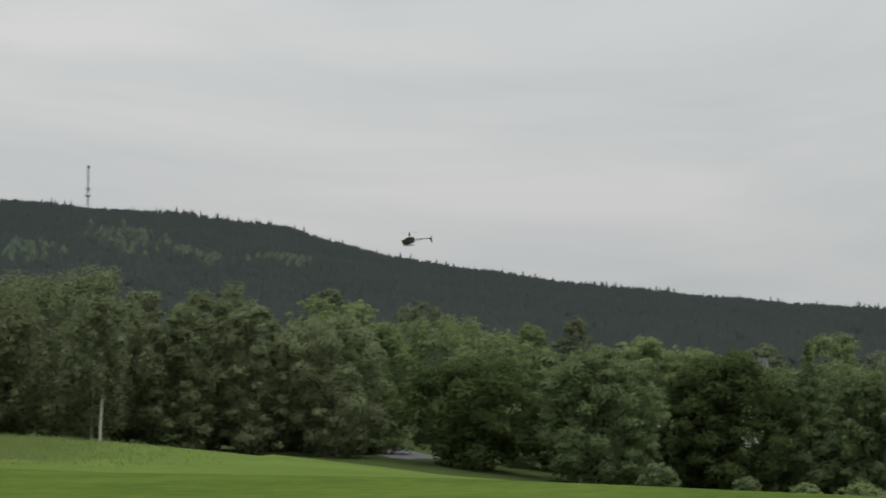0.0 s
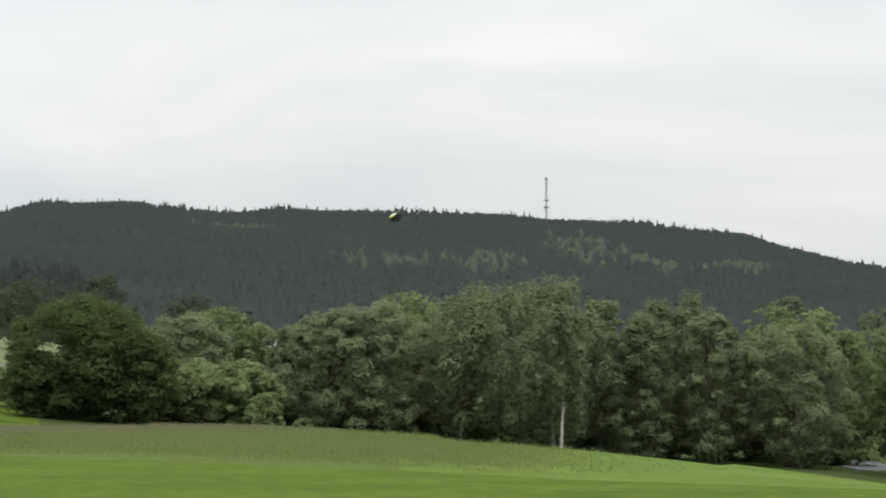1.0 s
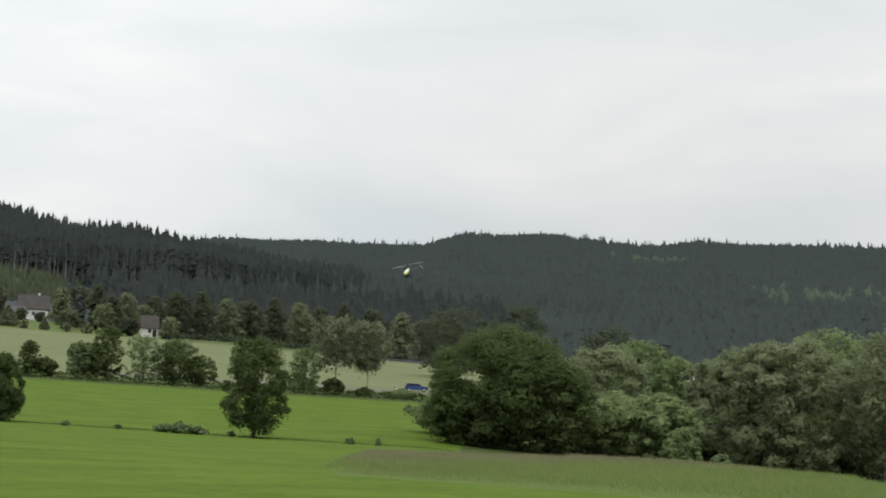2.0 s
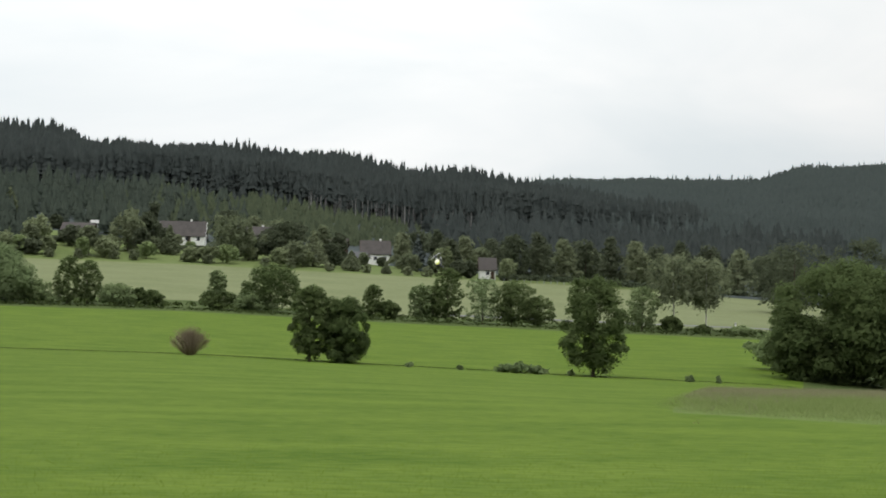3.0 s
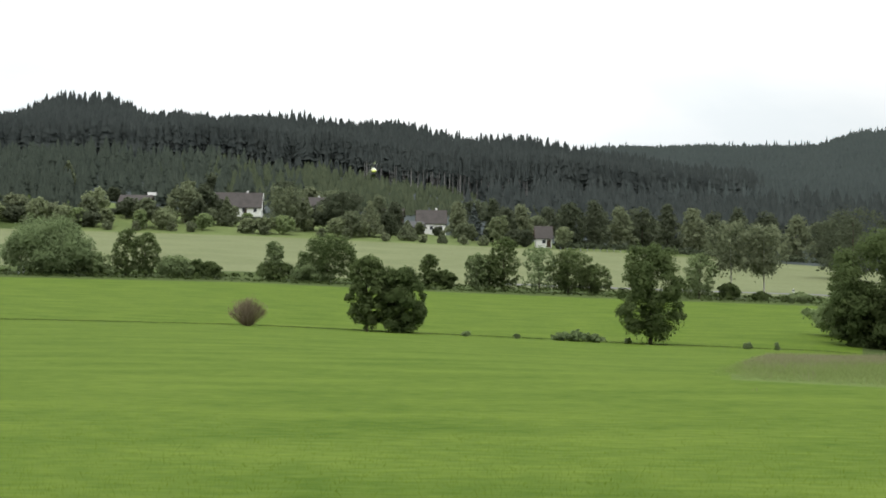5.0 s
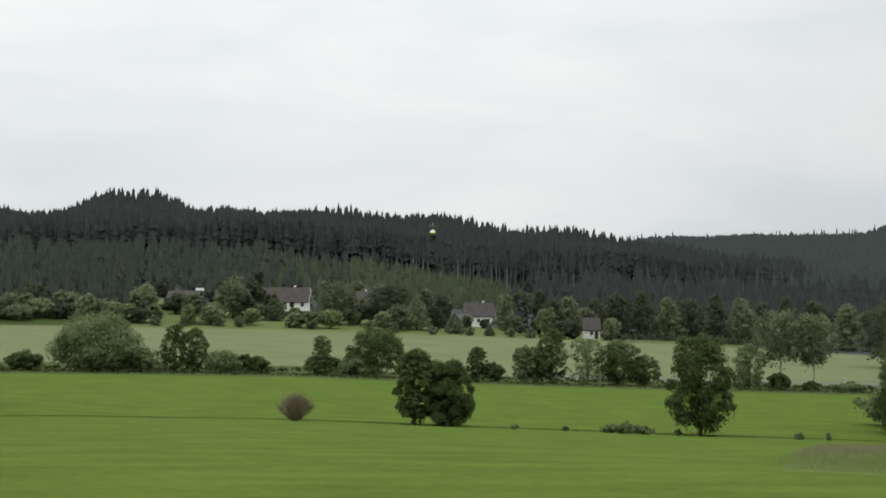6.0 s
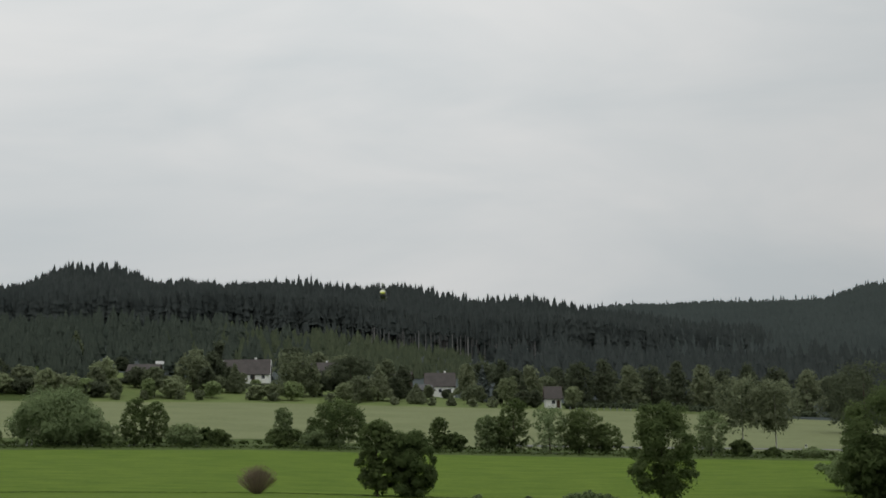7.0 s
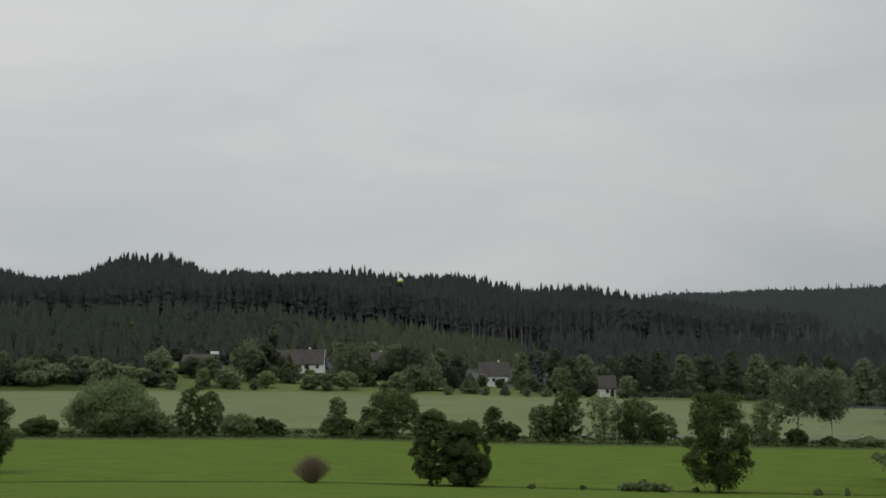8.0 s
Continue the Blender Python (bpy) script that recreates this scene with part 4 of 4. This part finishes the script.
def bare_bush(b, d, tall, w):
    """A vase of many thin reddish twigs from one stool."""
    root = tagged(new("twiggy_bush"), "vase-shaped reddish bush of thin twigs in the meadow", "bush")
    root.location = spot(b, d)
    r = np.random.default_rng(5)
    co, quads = [], []
    for i in range(320):
        a, f = r.uniform(0, 6.28), r.uniform(0, 1) ** 0.6
        tip = Vector((math.cos(a) * f * w / 2, math.sin(a) * f * w / 2, tall * (1.0 - 0.55 * f * f) * r.uniform(0.82, 1.0)))
        mid = Vector((tip.x * 0.55, tip.y * 0.55, tip.z * 0.42))
        c, q = tube([(tip.x * 0.08, tip.y * 0.08, -0.05), mid, tip], (0.022, 0.016, 0.007), 3)
        quads += [tuple(k + len(co) for k in f4) for f4 in q]
        co += c
        for k in range(2):
            s = mid.lerp(tip, r.uniform(0.2, 0.7))
            e = s + (tip - mid) * 0.4 + Vector(r.normal(size=3) * 0.14)
            c, q = tube([s, e], (0.011, 0.006), 3)
            quads += [tuple(j + len(co) for j in f4) for f4 in q]
            co += c
    twigs = new("twig_mass", mesh_of("twig_mass", co, quads, [M["twig"]]))
    twigs.parent = root
    tagged(twigs, kind="stuff")
    n = 260
    v = r.normal(size=(n, 3))
    v /= np.linalg.norm(v, axis=1, keepdims=True)
    c = np.stack([v[:, 0] * w * 0.46, v[:, 1] * w * 0.46, tall * 0.58 + v[:, 2] * tall * 0.36], -1)
    lc, lt = leaves(c, v, 0.06, r)
    buds = new("bud_mass", mesh_of("bud_mass", lc, lt, [M["twig"]]))
    buds.parent = root
    tagged(buds, kind="stuff")


bare_bush(46.0, 149, 2.45, 3.5)


# ---- grass ----
def grass(name, label, mat, b, d, tall, wide, bend, per):
    """Blades of grass as narrow bent triangles, several to a tuft."""
    n = len(b) * per
    base = np.repeat(at_spots(b, d), per, 0)
    base[:, :2] += rng.normal(size=(n, 2)) * 0.09
    a = rng.uniform(0, 6.28, n)
    h = np.repeat(tall, per) * rng.uniform(0.6, 1.25, n)
    wide = np.repeat(wide * np.ones(len(b)), per)[:, None]
    side = np.stack([np.cos(a), np.sin(a), np.zeros(n)], -1) * wide
    tip = base + np.stack([rng.normal(size=n) * bend * h, rng.normal(size=n) * bend * h, h], -1)
    base[:, 2] -= 0.03
    co = np.stack([base - side, base + side, tip], 1).reshape(-1, 3)
    tri = np.arange(n * 3).reshape(-1, 3)
    me = mesh_of(name, co, tri, [M[mat]])
    tagged(new(name, me), label, "grass", kind="stuff")


b = rng.uniform(20, 56, 12000)
d = 12.5 * (45 / 12.5) ** rng.uniform(0, 1, len(b)) ** 1.3
grass("meadow_grass", "short bright green meadow grass blades", "blade", b, d, rng.uniform(0.02, 0.045, len(b)) * np.clip((46 - d) / 24, 0.1, 1), 0.0026 * (1 + d / 30), 0.9, 3)
b, d = scatter(110000, -15, 31.6, 30, 92)
near, far = np.interp(b, BEAR, NEAR_EDGE), np.interp(b, BEAR, CREST)
keep = (b > 12 + rng.normal(size=len(b)) * 2.5) & (d > near + np.abs(rng.normal(size=len(b))) * 1.5) & (d < far) & (b < 31.8 - 1.6 * (d - 46) / 40 - np.abs(rng.normal(size=len(b))) * 0.9)
b, d = b[keep], d[keep]
grass("tall_grass", "strip of tall brownish seeding grass left uncut", "tall_blade", b, d, rng.uniform(0.10, 0.26, len(b)) * np.clip((b + 4) / 18, 0.35, 1) * np.clip(0.35 + (31 - b) / 2, 0.35, 1) * np.clip((d - np.interp(b, BEAR, NEAR_EDGE)) / 9, 0.2, 1), 0.009, 0.7, 3)

b = 17 + 13.4 * rng.uniform(0, 1, 13000) ** 0.8
d = np.interp(b, BEAR, CREST) + 1.5 - np.abs(rng.normal(size=len(b))) * np.interp(b, (17, 26, 29), (3, 7, 13))
keep = b < 31.4 - 1.6 * (d - 46) / 40
grass("seeding_grass", "brownish seeding grass heads along the uncut strip", "seed_blade", b[keep], d[keep], rng.uniform(0.2, 0.38, int(keep.sum())) * np.interp(b[keep], (17, 24, 29.5, 30.4), (0.5, 1, 0.9, 0.4)), 0.012, 0.6, 3)

# ---- moving things ----
def loft(rings, mat, name, parent, label=""):
    """A skin over rings of (x, half width, bottom, top) along x, rounded."""
    bm = bmesh.new()
    loops = []
    for x, w, lo, hi in rings:
        loops.append([bm.verts.new((x, w * math.cos(a), (lo + hi) / 2 + (hi - lo) / 2 * math.sin(a))) for a in [2 * math.pi * k / 14 for k in range(14)]])
    for p, q in zip(loops, loops[1:]):
        for k in range(14):
            bm.faces.new((p[k], p[(k + 1) % 14], q[(k + 1) % 14], q[k]))
    bm.faces.new(loops[0])
    bm.faces.new(loops[-1][::-1])
    return part(name, bm, mat, parent, label, True)


def build_helicopter():
    heli = tagged(new("model_helicopter"), "flying model helicopter with yellow canopy and black tail boom", "helicopter")
    loft(((0.36, 0.012, -0.03, 0.0), (0.32, 0.055, -0.04, 0.035), (0.25, 0.085, -0.045, 0.075), (0.16, 0.10, -0.045, 0.115), (0.06, 0.095, -0.04, 0.13), (-0.02, 0.06, -0.03, 0.11)), "yellow", "canopy", heli, "bright yellow canopy")
    loft(((0.325, 0.04, -0.03, 0.03), (0.27, 0.075, -0.01, 0.066), (0.2, 0.085, 0.03, 0.1), (0.14, 0.08, 0.07, 0.125), (0.05, 0.06, 0.09, 0.138)), "canopy_white", "windscreen", heli, "white painted windscreen")
    # black plates on the canopy sides stand for their backlit shade
    for y in (-1, 1):
        part("side_panel", prism([(0.30, -0.06), (0.25, -0.085), (0.1, -0.1), (-0.05, -0.08), (-0.05, 0.12), (0.06, 0.11), (0.16, 0.06), (0.27, -0.01)], y * 0.104 - 0.004, y * 0.104 + 0.004), "black", heli, "black plate put on for the backlit canopy side")
    loft(((0.31, 0.04, -0.13, -0.045), (0.22, 0.088, -0.18, -0.04), (0.12, 0.104, -0.19, -0.02), (0.0, 0.1, -0.18, 0.02), (-0.1, 0.07, -0.12, 0.05)), "black", "belly", heli, "black lower hull")
    part("frame_plate", box((0.26, 0.14, 0.24), (-0.07, 0, 0.0), 0.05), "black", heli)
    part("engine", rod((-0.05, -0.07, -0.03), (-0.05, 0.07, -0.03), 0.05, 12), "black", heli)
    part("muffler", rod((-0.16, 0.06, -0.09), (0.05, 0.06, -0.09), 0.028, 10), "black", heli)
    part("tail_boom", rod((-0.12, 0, 0.02), (-0.90, 0, 0.04), 0.018, 10), "black", heli)
    for y in (-0.04, 0.04):
        part("boom_brace", rod((-0.14, y, -0.06), (-0.55, y * 0.3, 0.02), 0.006, 6), "black", heli)
    fin = part("tail_fin", prism([(-0.80, 0.03), (-0.86, 0.03), (-0.93, -0.15), (-0.90, -0.155)], -0.006, 0.006), "black", heli)
    part("upper_fin", prism([(-0.84, 0.05), (-0.90, 0.05), (-0.93, 0.13), (-0.91, 0.13)], -0.006, 0.006), "black", heli)
    part("stabiliser", box((0.07, 0.26, 0.008), (-0.58, 0, 0.03), 0.003), "black", heli)
    for y in (-0.12, 0.12):
        bm = rod((0.22, y, -0.215), (-0.18, y, -0.215), 0.010, 8)
        skid = part("skid", bm, "black", heli)
        part("skid_tip", rod((0.22, y, -0.215), (0.27, y, -0.185), 0.010, 8), "black", skid)
        for x in (0.13, -0.1):
            part("strut", rod((x, y * 0.3, -0.11), (x, y, -0.215), 0.009, 6), "black", skid)
    part("mast_shaft", rod((0, 0, 0.06), (0, 0, 0.27), 0.010, 8), "silver", heli)
    part("rotor_head", rod((0, 0, 0.19), (0, 0, 0.31), 0.04, 10, 0.025), "black", heli)
    part("swashplate", rod((0, 0, 0.165), (0, 0, 0.18), 0.045, 14), "silver", heli)
    rotor = part("rotor_hub", box((0.14, 0.03, 0.03), (0, 0, 0), 0.006), "black", heli)
    rotor.location = (0, 0, 0.265)
    for s in (-1, 1):
        bm = box((0.58, 0.045, 0.005), (s * 0.37, s * 0.008, 0.008), 0.002)
        part("blade", bm, "blade_grey", rotor)
        part("flybar_paddle", box((0.045, 0.10, 0.006), (0.0, s * 0.25, 0.03), 0.002), "black", rotor)
    part("flybar", rod((0, -0.25, 0.03), (0, 0.25, 0.03), 0.003, 6), "silver", rotor)
    tail = part("tail_rotor_hub", rod((0, -0.015, 0), (0, 0.015, 0), 0.012, 8), "silver", heli)
    tail.location = (-0.89, 0.045, 0.04)
    for s in (-1, 1):
        part("tail_blade", box((0.022, 0.004, 0.11), (0, 0, s * 0.065), 0.001), "blade_grey", tail)
    return heli, rotor, tail


def build_car():
    car = tagged(new("car"), "blue estate car driving along the lane", "car")
    side = [(-2.1, 0.35), (2.1, 0.35), (2.15, 0.65), (1.95, 0.86), (1.0, 0.98), (-2.05, 1.0), (-2.15, 0.7)]
    bm = prism(side, -0.85, 0.85)
    bmesh.ops.bevel(bm, geom=bm.edges[:], offset=0.07, segments=2, affect="EDGES")
    part("body", bm, "car_blue", car)
    bm = prism([(-2.0, 0.99), (1.0, 0.97), (0.35, 1.44), (-1.75, 1.46)], -0.74, 0.74)
    bmesh.ops.bevel(bm, geom=bm.edges[:], offset=0.05, segments=2, affect="EDGES")
    part("cabin", bm, "car_blue", car)
    for y in (-0.745, 0.745):
        part("side_window", prism([(-1.75, 1.03), (0.75, 1.03), (0.28, 1.36), (-1.6, 1.38)], y - 0.012, y + 0.012), "glass", car)
    part("windscreen", box((0.03, 1.25, 0.62), (0.70, 0, 1.2), 0.0, Matrix.Rotation(radians(-54), 4, "Y")), "glass", car)
    for x in (-1.3, 1.3):
        for y in (-0.8, 0.8):
            wheel = part("wheel", rod((x, y - 0.1, 0.33), (x, y + 0.1, 0.33), 0.33, 18), "rubber", car)
            part("rim", rod((x, y - 0.105, 0.33), (x, y + 0.105, 0.33), 0.2, 14), "silver", wheel)
    for y in (-0.6, 0.6):
        part("headlight", box((0.06, 0.34, 0.16), (2.1, y, 0.72), 0.02), "white", car)
    return car


helicopter, main_rotor, tail_rotor = build_helicopter()
car = build_car()


def motions():
    # seconds, bearing, distance, height, heading from the line of sight, bank, nose down
    flight = ((0.0, 0.94, 73, 7.16, 180, 0, 3), (0.2, 3.70, 73, 7.44, 183, -3, 4), (0.5, 8.29, 72, 7.64, 190, -8, 6), (1.0, 15.76, 72, 8.30, 205, -10, 8), (1.5, 22.22, 71, 8.09, 220, -8, 10), (1.7, 24.77, 71, 7.76, 230, -4, 12), (2.0, 28.62, 70, 6.88, 240, 4, 16), (2.2, 30.92, 69, 6.30, 248, 14, 18), (3.3, 39.83, 66, 4.26, 268, 24, 6), (3.5, 40.58, 65, 4.52, 270, 22, 2), (4.0, 41.89, 64, 5.12, 272, 10, -4), (4.5, 42.24, 63, 5.90, 276, 2, -6), (4.7, 42.22, 63, 6.05, 276, 0, -6), (5.8, 41.69, 62, 7.14, 270, -2, -5), (6.5, 41.71, 62, 7.62, 266, -3, -5), (7.0, 42.02, 62, 7.69, 266, 0, -4), (7.5, 42.52, 62, 7.75, 266, 3, -4), (8.0, 43.16, 62, 7.75, 266, 3, -4))
    walk(helicopter, [(t, pose(-d * math.sin(radians(b)), d * math.cos(radians(b)), z, bank, nose, b + heading)) for t, b, d, z, heading, bank, nose in flight])
    walk(main_rotor, [(i * 0.1, pose(0, 0, 0.265, 0, 0, i * 72 + np.interp(i, (0, 5, 20, 33), (90, 0, -40, 0)))) for i in range(81)])
    walk(tail_rotor, [(i * 0.1, pose(-0.89, 0.045, 0.04, 0, 10 + i * 83, 0)) for i in range(81)])
    drive = []
    for i in range(17):
        t = i * 0.5
        b = 29.75 - 3.0 * (t - 1.5)
        drive.append((t, Matrix.Translation(spot(b, 326, 0.06)) @ pose(0, 0, 0, 0, 0, b)))
    walk(car, drive)


motions()
